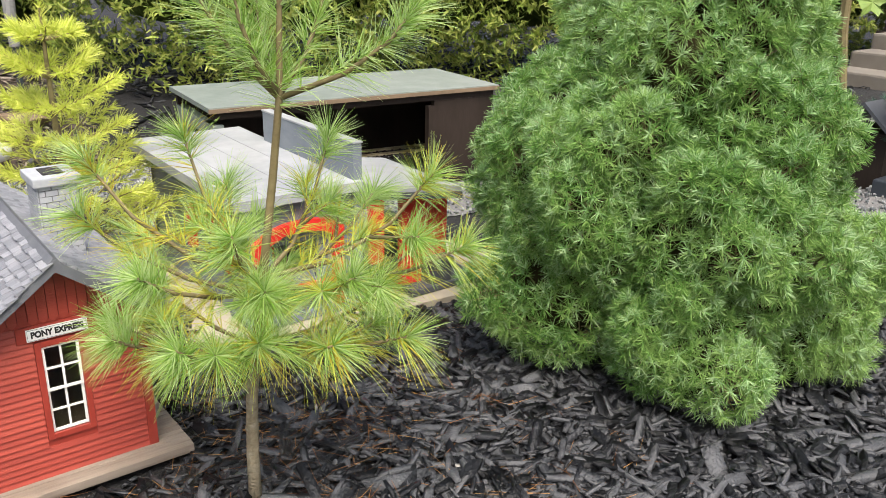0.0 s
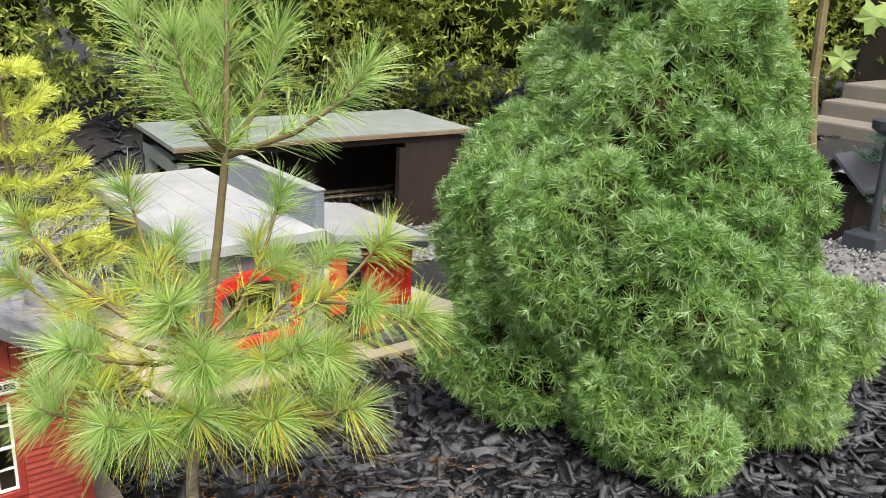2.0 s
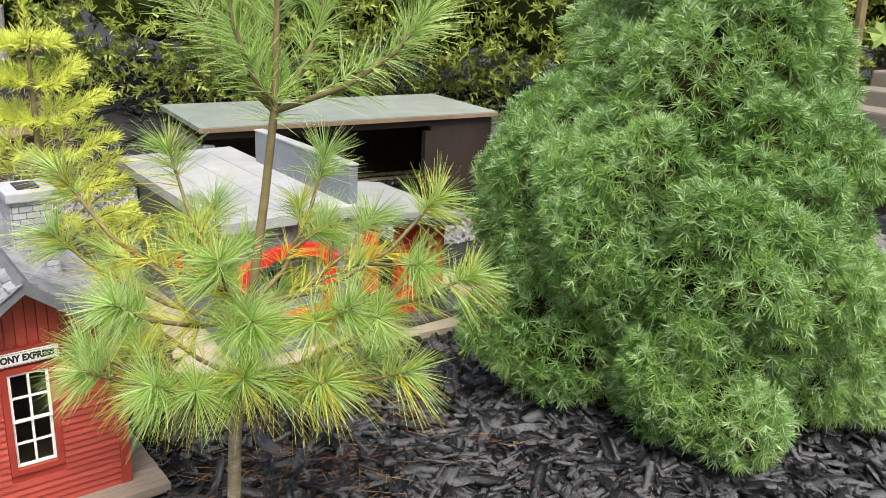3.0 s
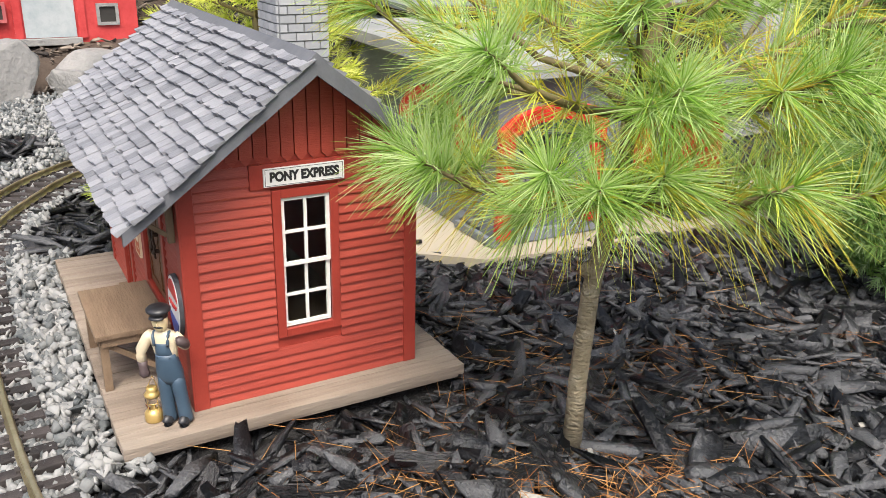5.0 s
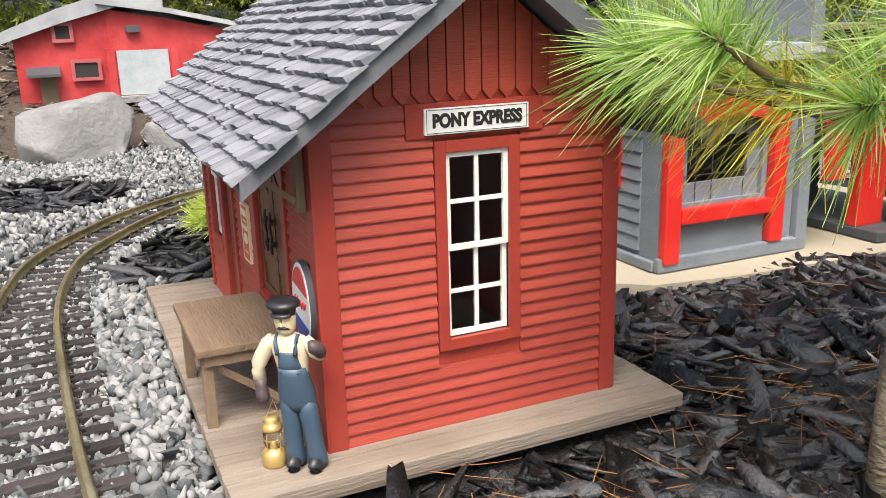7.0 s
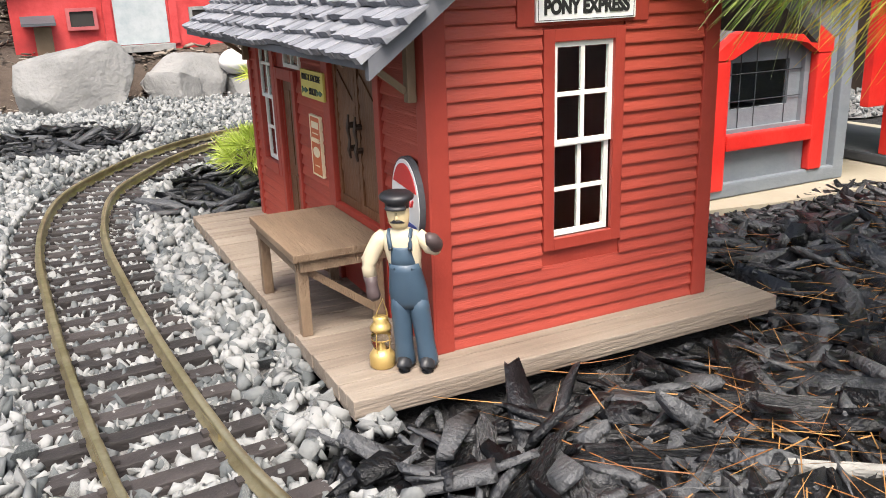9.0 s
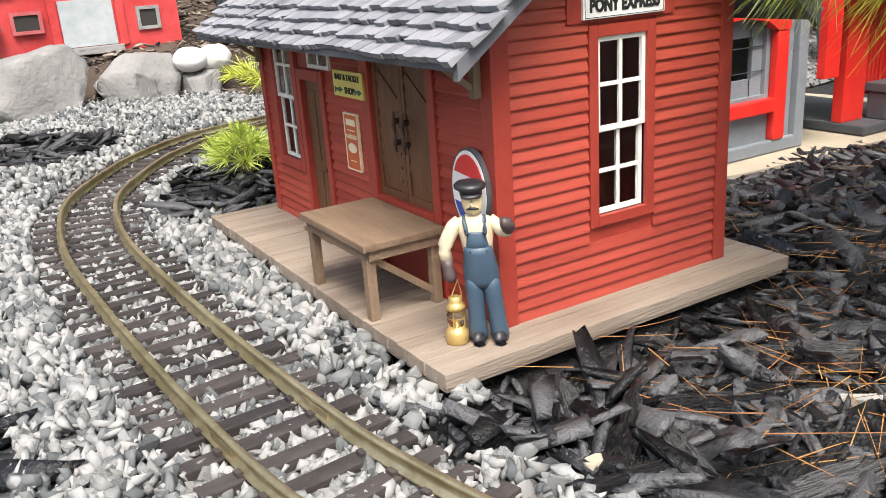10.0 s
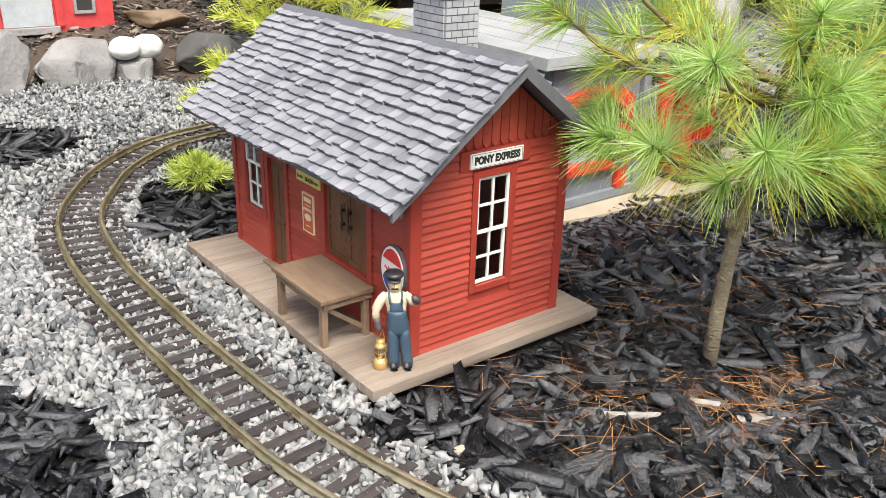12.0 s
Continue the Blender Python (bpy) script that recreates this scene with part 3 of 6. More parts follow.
    for z0, z1 in ((0.008, 0.036), (0.042, 0.082)):
        for y0, y1 in ((sd[0] + 0.003, (sd[0] + sd[1]) / 2 - 0.001), ((sd[0] + sd[1]) / 2 + 0.001, sd[1] - 0.003)):
            part("door_panel", box(0.0005, 0.001, y0, y1, z0, z1, 0.0002), BROWN_DOOR, leaf)
    part("door_knob", rod([(0.001, sd[0] + 0.003, 0.039), (-0.001, sd[0] + 0.003, 0.039), (-0.002, sd[0] + 0.003, 0.039)], [0.0005, 0.0011, 0.0007], 8), IRON, leaf)
    part("door_step", box(-0.0085, -0.0025, sd[0] - 0.008, sd[1] + 0.004, 0.0, 0.0022, 0.0003), OLD_WOOD, st)
    # lamp shade over the freight door
    part("wall_lamp", rod([(-0.001, 0.1125, 0.106), (-0.006, 0.1125, 0.106), (-0.007, 0.1125, 0.1035)], [0.001, 0.0012, 0.0045], 10), IRON, st, "small dark lamp shade under the eave")
    # roof
    y0, y1 = -0.0235, 0.272
    roof = part("roof", prism([(EAVE_X, EAVE_Z - 0.0035), (RIDGE_X, RIDGE_Z - 0.0035), (2 * RIDGE_X - EAVE_X, EAVE_Z - 0.0035), (2 * RIDGE_X - EAVE_X, EAVE_Z - 0.0008), (RIDGE_X, RIDGE_Z - 0.0008), (EAVE_X, EAVE_Z - 0.0008)], "y", y0 + 0.002, y1 - 0.001), ROOF_GREY, st, "grey shingle gable roof")
    for s in (0, 1):
        a = (EAVE_X, EAVE_Z) if s == 0 else (2 * RIDGE_X - EAVE_X, EAVE_Z)
        part("rake_board", prism([(a[0], a[1] - 0.0065), (RIDGE_X, RIDGE_Z - 0.0085), (RIDGE_X, RIDGE_Z + 0.0008), (a[0], a[1] + 0.0012)], "y", y0 - 0.0012, y0 + 0.002), ROOF_GREY, roof)
    part("ridge_cap", prism([(RIDGE_X - 0.006, RIDGE_Z - 0.003), (RIDGE_X, RIDGE_Z + 0.0022), (RIDGE_X + 0.006, RIDGE_Z - 0.003), (RIDGE_X, RIDGE_Z - 0.0004)], "y", y0 - 0.001, y1, None), ROOF_GREY, roof)
    # shingles
    r = random.Random(11)
    length = math.hypot(RIDGE_X - EAVE_X, RIDGE_Z - EAVE_Z)
    rows = 15
    expo = length / rows
    variants = []
    for k in range(7):
        w = r.uniform(0.0068, 0.0102)
        bm = bmesh.new()
        L = expo * 1.12
        e = r.uniform(-0.0012, 0.0012)
        lo = [(-e * 0.6, 0), (w * 0.5, -r.uniform(0, 0.0006)), (w, e * 0.6)]
        t0, t1 = 0.0026, 0.0005
        top_v = [bm.verts.new((p[1], p[0], t0 + 0.0006)) for p in lo] + [bm.verts.new((L, w, t1)), bm.verts.new((L, 0, t1))]
        bot_v = [bm.verts.new((v.co.x, v.co.y, max(0, v.co.z - 0.0027))) for v in top_v]
        bm.faces.new(top_v)
        for i in range(5):
            bm.faces.new((top_v[i], bot_v[i], bot_v[(i + 1) % 5], top_v[(i + 1) % 5]))
        bmesh.ops.recalc_face_normals(bm, faces=bm.faces)
        for v in bm.verts:
            v.co *= K
        me = bpy.data.meshes.new("shingle")
        bm.to_mesh(me)
        bm.free()
        me.materials.append(SHINGLE)
        variants.append((me, w))
    ang = math.atan2(RIDGE_Z - EAVE_Z, RIDGE_X - EAVE_X)
    far = bmesh.new()
    for i in range(rows):
        y = y0 - 0.001 - r.uniform(0, 0.004)
        base = (EAVE_X - 0.0012) + i * expo * math.cos(ang)
        bz = EAVE_Z - 0.0012 + i * expo * math.sin(ang)
        while y < y1 - 0.004:
            me, w = r.choice(variants)
            slip = r.uniform(-0.0013, 0.0011)
            place = Vector((base + slip * math.cos(ang), y, bz + slip * math.sin(ang)))
            if y < 0.152:
                ob = new("shingle", me)
                ob.parent = roof
                ob.matrix_basis = Matrix.Translation(place * K - ORIGIN[roof.name]) @ pose(0, 0, 0, 0, -math.degrees(ang), r.uniform(-1.2, 1.2))
            else:
                start = len(far.verts)
                far.from_mesh(me)
                far.verts.ensure_lookup_table()
                m = Matrix.Translation(place) @ pose(0, 0, 0, 0, -math.degrees(ang), r.uniform(-1.2, 1.2))
                for v in far.verts[start:]:
                    v.co = m @ (v.co / K)
            y += w + 0.0002
    # the slope away from the track
    for i in range(rows):
        y = y0
        while y < y1 - 0.004:
            me, w = r.choice(variants)
            start = len(far.verts)
            far.from_mesh(me)
            far.verts.ensure_lookup_table()
            m = Matrix.Translation((2 * RIDGE_X - EAVE_X + 0.0012 - i * expo * math.cos(ang), y + w, EAVE_Z - 0.0012 + i * expo * math.sin(ang))) @ pose(0, 0, 0, 0, 0, 180) @ pose(0, 0, 0, 0, -math.degrees(ang), 0)
            for v in far.verts[start:]:
                v.co = m @ (v.co / K)
            y += w + 0.0002
    tagged(part("shingles", far, SHINGLE_FAR, roof), "grey wooden shingles", kind="stuff")
    # chimney of small bricks
    cx, cy = 0.0945, 0.093
    ch = part("chimney", box(cx - 0.0145, cx + 0.0145, cy - 0.0175, cy + 0.0175, 0.14, 0.213), MORTAR, st, "pale grey brick chimney")
    part("chimney_cap", box(cx - 0.0185, cx + 0.0185, cy - 0.0215, cy + 0.0215, 0.213, 0.2205, 0.0012), BRICK, ch)
    # solid block in the cap; its near-black paints the shade down the flue
    part("flue", box(cx - 0.008, cx + 0.008, cy - 0.011, cy + 0.011, 0.2195, 0.2215, 0.0), DARK_OPENING, ch)
    z, i = 0.15, 0
    while z < 0.211:
        for s in (-1, 1):
            for k in range(4):
                u = -0.0175 + (0.035 / 3.5) * (k - 0.5 * (i % 2))
                lo, hi = max(u, -0.0175) + 0.0004, min(u + 0.01, 0.0175) - 0.0004
                if hi - lo > 0.002:
                    x = cx + s * 0.0145
                    part("brick", box(min(x, x + s * 0.0012), max(x, x + s * 0.0012), cy + lo, cy + hi, z, z + 0.0042), BRICK, ch)
            for k in range(4):
                u = -0.0145 + 0.0097 * (k - 0.5 * (i % 2))
                lo, hi = max(u, -0.0145) + 0.0004, min(u + 0.0097, 0.0145) - 0.0004
                if hi - lo > 0.002:
                    y = cy + s * 0.0175
                    part("brick", box(cx + lo, cx + hi, min(y, y + s * 0.0012), max(y, y + s * 0.0012), z, z + 0.0042), BRICK, ch)
        z += 0.005
        i += 1
    # eave brackets
    for y in (0.004, 0.24):
        br = part("eave_bracket", box(-0.006, -0.0026, y, y + 0.0038, 0.094, 0.125, 0.0004), OLD_WOOD, st, "weathered wooden eave bracket")
        part("brace", bar((-0.006, y + 0.0022, 0.098), (-0.026, y + 0.0022, 0.1135), 0.0022, 0.0022), OLD_WOOD, br)
        part("eave_arm", bar((-0.005, y + 0.0022, 0.1265), (-0.029, y + 0.0022, 0.1085), 0.0022, 0.0022), OLD_WOOD, br)
    # signs on the track wall
    s = part("shop_sign", box(-0.0038, -0.0025, 0.1035, 0.1365, 0.0835, 0.0965, 0.0002), YELLOW_SIGN, st, "yellow shop sign with dark lettering")
    turn = Matrix(((0, 0, -1, -0.004), (-0.92, 0, 0, 0.12), (0, 1, 0, 0.0931), (0, 0, 0, 1)))
    lettering("BAIT & TACKLE", 0.0043, turn, BLACK_INK, s)
    turn = turn.copy()
    turn.translation = (-0.004, 0.118, 0.0868)
    lettering("SHOP", 0.0046, turn, BLACK_INK, s)
    bm = bmesh.new()
    for y0, y1 in ((0.1045, 0.1125), (0.1255, 0.1345)):
        yc, rr = (y0 + y1) / 2, (y1 - y0) / 2
        prism([(yc - rr, 0.087), (yc - rr * 0.2, 0.0882), (yc + rr * 0.5, 0.0872), (yc + rr, 0.0884), (yc + rr, 0.0852), (yc + rr * 0.5, 0.0866), (yc - rr * 0.2, 0.0856)], "x", -0.0041, -0.0038, bm)
    part("fish_shape", bm, GREEN_INK, s)
    s = part("overalls_poster", box(-0.0026, -0.0012, 0.1165, 0.1305, 0.0465, 0.0745, 0.0002), ORANGE_SIGN, st, "orange poster with cream lettering")
    turn = Matrix(((0, 0, -1, -0.0028), (-0.8, 0, 0, 0.1235), (0, 1, 0, 0.0706), (0, 0, 0, 1)))
    part("name_bar", box(-0.0028, -0.0026, 0.1185, 0.1285, 0.069, 0.0722), CREAM_INK, s)
    turn = turn.copy()
    turn.translation = (-0.0028, 0.1235, 0.0632)
    lettering("OVERALLS", 0.0031, turn, CREAM_INK, s)
    bm = box(-0.0028, -0.0026, 0.1195, 0.1275, 0.0663, 0.0668)
    box(-0.0028, -0.0026, 0.1205, 0.1265, 0.0505, 0.051, 0, bm)
    prism([(0.1235 + 0.0048 * math.cos(a), 0.0575 + 0.0026 * math.sin(a)) for a in np.linspace(0, 2 * math.pi, 14, endpoint=False)], "x", -0.0028, -0.0026, bm)
    part("print", bm, CREAM_INK, s)
    bm = box(-0.0028, -0.0012, 0.1159, 0.1164, 0.0459, 0.0751)
    for q in ((0.1305, 0.1312, 0.0458, 0.0752), (0.1165, 0.1305, 0.0458, 0.0465), (0.1165, 0.1305, 0.0745, 0.0752)):
        box(-0.0028, -0.0012, q[0], q[1], q[2], q[3], 0, bm)
    part("poster_frame", bm, CREAM_INK, s)
    # oval soda sign: red above, white band, blue below
    oy, oz, ry, rz = 0.0135, 0.0565, 0.0128, 0.0172
    def oval(k, lo, hi, a0=0.0, a1=2 * math.pi):
        return prism([(oy + ry * k * math.cos(a), oz + rz * k * math.sin(a)) for a in np.linspace(a0, a1, 36, endpoint=False)], "x", lo, hi)
    s = part("oval_sign", oval(1.0, -0.0046, -0.0022), DARK_GREY, st, "oval red, white and blue soda sign")
    part("rim", oval(0.95, -0.0049, -0.0046), SIGN_WHITE, s)
    w = 0.86
    def cap(a0, a1, name, m):
        part(name, prism([(oy + ry * w * math.cos(a), oz + rz * w * math.sin(a)) for a in np.linspace(a0, a1, 20)], "x", -0.0052, -0.0049), m, s)
    cap(radians(28), radians(160), "red_field", RED_INK)
    cap(radians(-150), radians(-22), "blue_field", BLUE_INK)
    bm = bmesh.new()
    rod([(-0.005, oy + 0.008 - 0.0011 * i, oz + 0.0005 + 0.0016 * math.sin(i * 1.9)) for i in range(15)], 0.0005, 5, bm)
    part("brand_squiggle", bm, RED_INK, s)
    return st


SHINGLE_FAR = mat("grey_shingle_far", [(0.1, 0.105, 0.118), (0.185, 0.19, 0.21), (0.25, 0.255, 0.275)], 55, 0.75, 0.6, 420, vary=0.3, island=True, stretch=(0.6, 2.2, 0.6), dist=0.0008)
station()


def bench():
    t = thing("loading_bench", -0.022, 0.072, 0.0, "low brown wooden loading bench standing on the station platform", "bench")
    part("bench_top", box(-0.0425, -0.0027, 0.0375, 0.1055, 0.0322, 0.0355, 0.0005), TABLE, t)
    part("apron", box(-0.0408, -0.0395, 0.041, 0.102, 0.0275, 0.0321), TABLE, t)
    part("apron", box(-0.0395, -0.0035, 0.0392, 0.0405, 0.0275, 0.0321), TABLE, t)
    part("apron", box(-0.0395, -0.0035, 0.1025, 0.1038, 0.0275, 0.0321), TABLE, t)
    for x in (-0.0382, -0.0065):
        for y in (0.0428, 0.1002):
            part("leg", box(x - 0.0022, x + 0.0022, y - 0.0022, y + 0.0022, 0, 0.0322, 0.0004), TABLE, t)
    for y in (0.0428, 0.1002):
        part("brace", bar((-0.036, y, 0.027), (-0.007, y, 0.005), 0.0018, 0.003), TABLE, t)


bench()


def figurine():
    """Standing trainman doll: plain shapes in one mesh."""
    fx, fy = -0.0115, -0.0065
    mats = [mat("doll_denim_blue", [(0.03, 0.055, 0.085), (0.05, 0.085, 0.125)], 60, 0.45, 0.1), mat("doll_cream_cloth", [(0.5, 0.42, 0.29), (0.6, 0.52, 0.37)], 50, 0.5, 0.1),
            mat("doll_black", [(0.012, 0.012, 0.014), (0.022, 0.022, 0.025)], 50, 0.4, 0.1), mat("doll_pale_face", [(0.6, 0.47, 0.25), (0.68, 0.55, 0.32)], 40, 0.5, 0.05), mat("doll_glove_brown", [(0.05, 0.035, 0.035), (0.08, 0.055, 0.055)], 60, 0.5, 0.1)]
    # the doll faces the camera side (-x, -y); u runs to its right hand, w to the front
    bm = bmesh.new()
    f = Vector((-0.55, -0.83, 0)).normalized()
    u = Vector((-f.y, f.x, 0))
    base = Vector((fx, fy, 0))
    def P(a, b, z):
        return base + u * a + f * b + Vector((0, 0, z))
    for s in (-1, 1):
        rod([P(s * 0.0042, 0.0046, 0.0004), P(s * 0.0042, 0.0046, 0.0016), P(s * 0.0042, 0.003, 0.0028), P(s * 0.0041, -0.001, 0.0034)], [0.0022, 0.0027, 0.0028, 0.0024], 12, bm, 2)
        rod([P(s * 0.0042, 0, 0.0016), P(s * 0.0042, 0.0002, 0.0034), P(s * 0.004, 0.0003, 0.009), P(s * 0.0037, 0.0003, 0.016), P(s * 0.0033, 0.0002, 0.023), P(s * 0.0029, 0, 0.0285)], [0.0036, 0.0037, 0.0034, 0.0035, 0.0038, 0.0036], 16, bm, 0)
    def loft(rings, mi):
        prev = None
        for z, a, b, f0 in rings:
            ring = [bm.verts.new(P(a * math.cos(q), f0 + b * math.sin(q), z)) for q in np.linspace(0, 2 * math.pi, 22, endpoint=False)]
            if prev:
                for i in range(22):
                    bm.faces.new((prev[i], prev[(i + 1) % 22], ring[(i + 1) % 22], ring[i])).material_index = mi
            else:
                bm.faces.new(ring[::-1]).material_index = mi
            prev = ring
        bm.faces.new(prev).material_index = mi
    loft([(0.0235, 0.0064, 0.0036, 0), (0.0262, 0.0069, 0.0044, 0), (0.03, 0.007, 0.0048, 0), (0.034, 0.0064, 0.0048, 0.0002), (0.0375, 0.0058, 0.0047, 0.0004), (0.0405, 0.0055, 0.0046, 0.0006)], 0)
    loft([(0.036, 0.0056, 0.0042, 0), (0.041, 0.006, 0.0044, 0), (0.0455, 0.0068, 0.0044, 0), (0.0492, 0.0074, 0.004, 0), (0.0515, 0.0062, 0.0034, 0), (0.0528, 0.0028, 0.0026, 0), (0.0545, 0.0024, 0.0024, 0.0003)], 1)
    loft([(0.0385, 0.0046, 0.0024, 0.0026), (0.0425, 0.0043, 0.0024, 0.0026), (0.0462, 0.0041, 0.0022, 0.0026), (0.0468, 0.0038, 0.0018, 0.0026)], 0)
    for s in (-1, 1):
        rod([P(s * 0.0034, 0.0047, 0.046), P(s * 0.0036, 0.0042, 0.0485), P(s * 0.0038, 0.0034, 0.0508), P(s * 0.0038, 0.001, 0.0522), P(s * 0.0036, -0.0035, 0.0505), P(s * 0.0032, -0.0048, 0.04)], 0.0008, 7, bm, 0)
        rod([P(s * 0.0034, 0.0054, 0.0465), P(s * 0.0034, 0.0044, 0.0465)], 0.0006, 7, bm, 2)
    # one arm hangs to the lantern, the other is raised with a closed fist
    rod([P(-0.0058, 0, 0.0508), P(-0.008, 0.0002, 0.0485), P(-0.0105, 0.0004, 0.0445), P(-0.0126, 0.0008, 0.041), P(-0.0128, 0.0014, 0.0385), P(-0.0126, 0.002, 0.035)], [0.0022, 0.0028, 0.0029, 0.0028, 0.0026, 0.0024], 12, bm, 1)
    rod([P(-0.0126, 0.002, 0.0356), P(-0.0125, 0.0022, 0.0325), P(-0.0123, 0.0026, 0.0308), P(-0.012, 0.003, 0.0285), P(-0.0116, 0.0032, 0.0268)], [0.0026, 0.0022, 0.0024, 0.0026, 0.0014], 12, bm, 4)
    rod([P(0.0058, 0, 0.0508), P(0.0078, 0.0002, 0.0485), P(0.0098, 0.001, 0.0462), P(0.0116, 0.0025, 0.0462), P(0.0124, 0.004, 0.0476)], [0.0022, 0.0027, 0.0028, 0.0026, 0.0022], 12, bm, 1)
    rod([P(0.0122, 0.0036, 0.0472), P(0.0126, 0.0052, 0.0488), P(0.012, 0.0066, 0.0502), P(0.0106, 0.0076, 0.051), P(0.0098, 0.0078, 0.051)], [0.0024, 0.0026, 0.0027, 0.0024, 0.0018], 12, bm, 4)
    # head with nose and moustache, flat cap with a peak
    loft([(0.0532, 0.0026, 0.0028, 0.0008), (0.0548, 0.0034, 0.0036, 0.001), (0.0575, 0.0039, 0.004, 0.0008), (0.0605, 0.004, 0.004, 0.0004), (0.0625, 0.0034, 0.0034, 0)], 3)
    rod([P(0, 0.0044, 0.0592), P(0, 0.0054, 0.0574), P(0, 0.0046, 0.0568)], [0.0005, 0.0008, 0.0006], 8, bm, 3)
    rod([P(-0.0023, 0.0036, 0.0556), P(-0.001, 0.0047, 0.0562), P(0.001, 0.0047, 0.0562), P(0.0023, 0.0036, 0.0556)], [0.0003, 0.0006, 0.0006, 0.0003], 8, bm, 2)
    loft([(0.0604, 0.0042, 0.0044, 0.0004), (0.0622, 0.0043, 0.0046, 0.0004), (0.0634, 0.006, 0.0058, 0.0004), (0.0646, 0.0061, 0.0058, 0), (0.0656, 0.0048, 0.0044, -0.0004), (0.0659, 0.002, 0.002, -0.0006)], 2)
    loft([(0.0602, 0.0036, 0.0022, 0.004), (0.0608, 0.0038, 0.0026, 0.0042), (0.0616, 0.0034, 0.0014, 0.0036)], 2)
    bmesh.ops.recalc_face_normals(bm, faces=bm.faces)
    for v in bm.verts:
        v.co += Vector((-0.86, 0.51, 0)) * 0.075 * v.co.z
    ob = part("figurine", bm, mats, None, smooth=True)
    tagged(ob, "painted trainman figurine in blue overalls standing on the platform", "figurine")


figurine()


def lantern():
    lx, ly = -0.0225, 0.0005
    brass = mat("lantern_brass", [(0.4, 0.27, 0.09), (0.6, 0.43, 0.16)], 90, 0.35, 0.1, metal=0.55)
    t = thing("lantern", lx, ly, 0.0, "small brass lantern with a clear globe standing on the platform", "lantern")
    part("fuel_tank", rod([(lx, ly, 0), (lx, ly, 0.0006), (lx, ly, 0.0048), (lx, ly, 0.0056), (lx, ly, 0.0072)], [0.0042, 0.0047, 0.0047, 0.004, 0.003], 18), brass, t, smooth=True)
    g = part("globe", rod([(lx, ly, 0.0072), (lx, ly, 0.0095), (lx, ly, 0.0125), (lx, ly, 0.0145)], [0.0028, 0.0037, 0.0037, 0.0028], 16), glassy("globe_glass", (0.95, 0.9, 0.8)), t, "clear glass globe", smooth=True)
    g.visible_shadow = False
    part("wire_guard", rod([(lx + 0.0033 * math.cos(a), ly + 0.0033 * math.sin(a), 0.0108) for a in np.linspace(0, 2 * math.pi, 17)], 0.00025, 5), brass, t)
    part("burner", rod([(lx, ly, 0.007), (lx, ly, 0.0095)], [0.0012, 0.0008], 8), brass, t)
    part("hood", rod([(lx, ly, 0.0143), (lx, ly, 0.0155), (lx, ly, 0.0168), (lx, ly, 0.0175), (lx, ly, 0.0192), (lx, ly, 0.0198)], [0.0038, 0.004, 0.003, 0.0024, 0.0028, 0.0016], 16), brass, t, smooth=True)
    for a in (0.6, 2.2, 3.8, 5.3):
        part("guard_wire", rod([(lx + 0.0034 * math.cos(a), ly + 0.0034 * math.sin(a), 0.0055), (lx + 0.0036 * math.cos(a), ly + 0.0036 * math.sin(a), 0.0108), (lx + 0.003 * math.cos(a), ly + 0.003 * math.sin(a), 0.0145)], 0.00025, 5), brass, t)
    part("bail_handle", rod([(lx - 0.003, ly, 0.0155), (lx - 0.0015, ly - 0.0005, 0.021), (lx + 0.001, ly - 0.001, 0.0265), (lx + 0.0025, ly - 0.0006, 0.021), (lx + 0.003, ly, 0.0155)], 0.0003, 5), brass, t)


lantern()


# ---- loose ground cover ----
def dist_to_line(x, y):
    """Distance to the track's centre line, and the side (positive: outside of the curve)."""
    P = np.stack([x, y], -1)
    best = np.full(len(P), 9.0)
    side = np.zeros(len(P))
    nrm, _ = normals(LINE)
    for i in range(0, len(LINE), 2):
        v = P - LINE[i]
        d = np.hypot(v[:, 0], v[:, 1])
        s = v @ nrm[i]
        take = d < best
        best[take], side[take] = d[take], -s[take]
    return best, side


def is_gravel(x, y):
    d, s = dist_to_line(x, y)
    wob = 0.012 * np.sin(x * 31 + y * 17) + 0.008 * np.sin(x * 70 - y * 55)
    g = (s > 0) & (x < 0.9)
    g |= d < 0.052 + wob
    g |= (x < -0.03) & (y > -0.03) & (y < 0.3)
    g |= (y > 0.47 + wob) & (x > 0.08) & (d < 0.3)
    g |= (x > 0.6 + wob) & (y > 0.33 + wob)
    g |= (x > 0.42) & (y > 0.56)
    g |= (x > 0.98) & (y > -0.2 - 0.3 * (x - 1.0) + wob)
    g &= y < 1.02
    g &= np.hypot(x, y + 0.6) < 2.1
    # mulch patches among the gravel
    for cx, cy, rx, ry in ((-0.26, 0.03, 0.075, 0.1), (-0.13, 0.69, 0.135, 0.085), (0.02, 0.37, 0.06, 0.09)):
        g &= ((x - cx) / rx) ** 2 + ((y - cy) / ry) ** 2 > 1 + wob * 12
    g &= ~((x > -0.03) & (y > 0.268) & (y < 0.46) & (d > 0.045))
    return g


def in_station(x, y):
    return (x > -0.043) & (x < 0.153) & (y > -0.022) & (y < 0.262)


def on_pad(x, y):
    return (x > 0.25) & (x < 0.66) & (y > 0.172 + 0.3 * np.clip(0.3 - x, 0, 1)) & (y < 0.57)


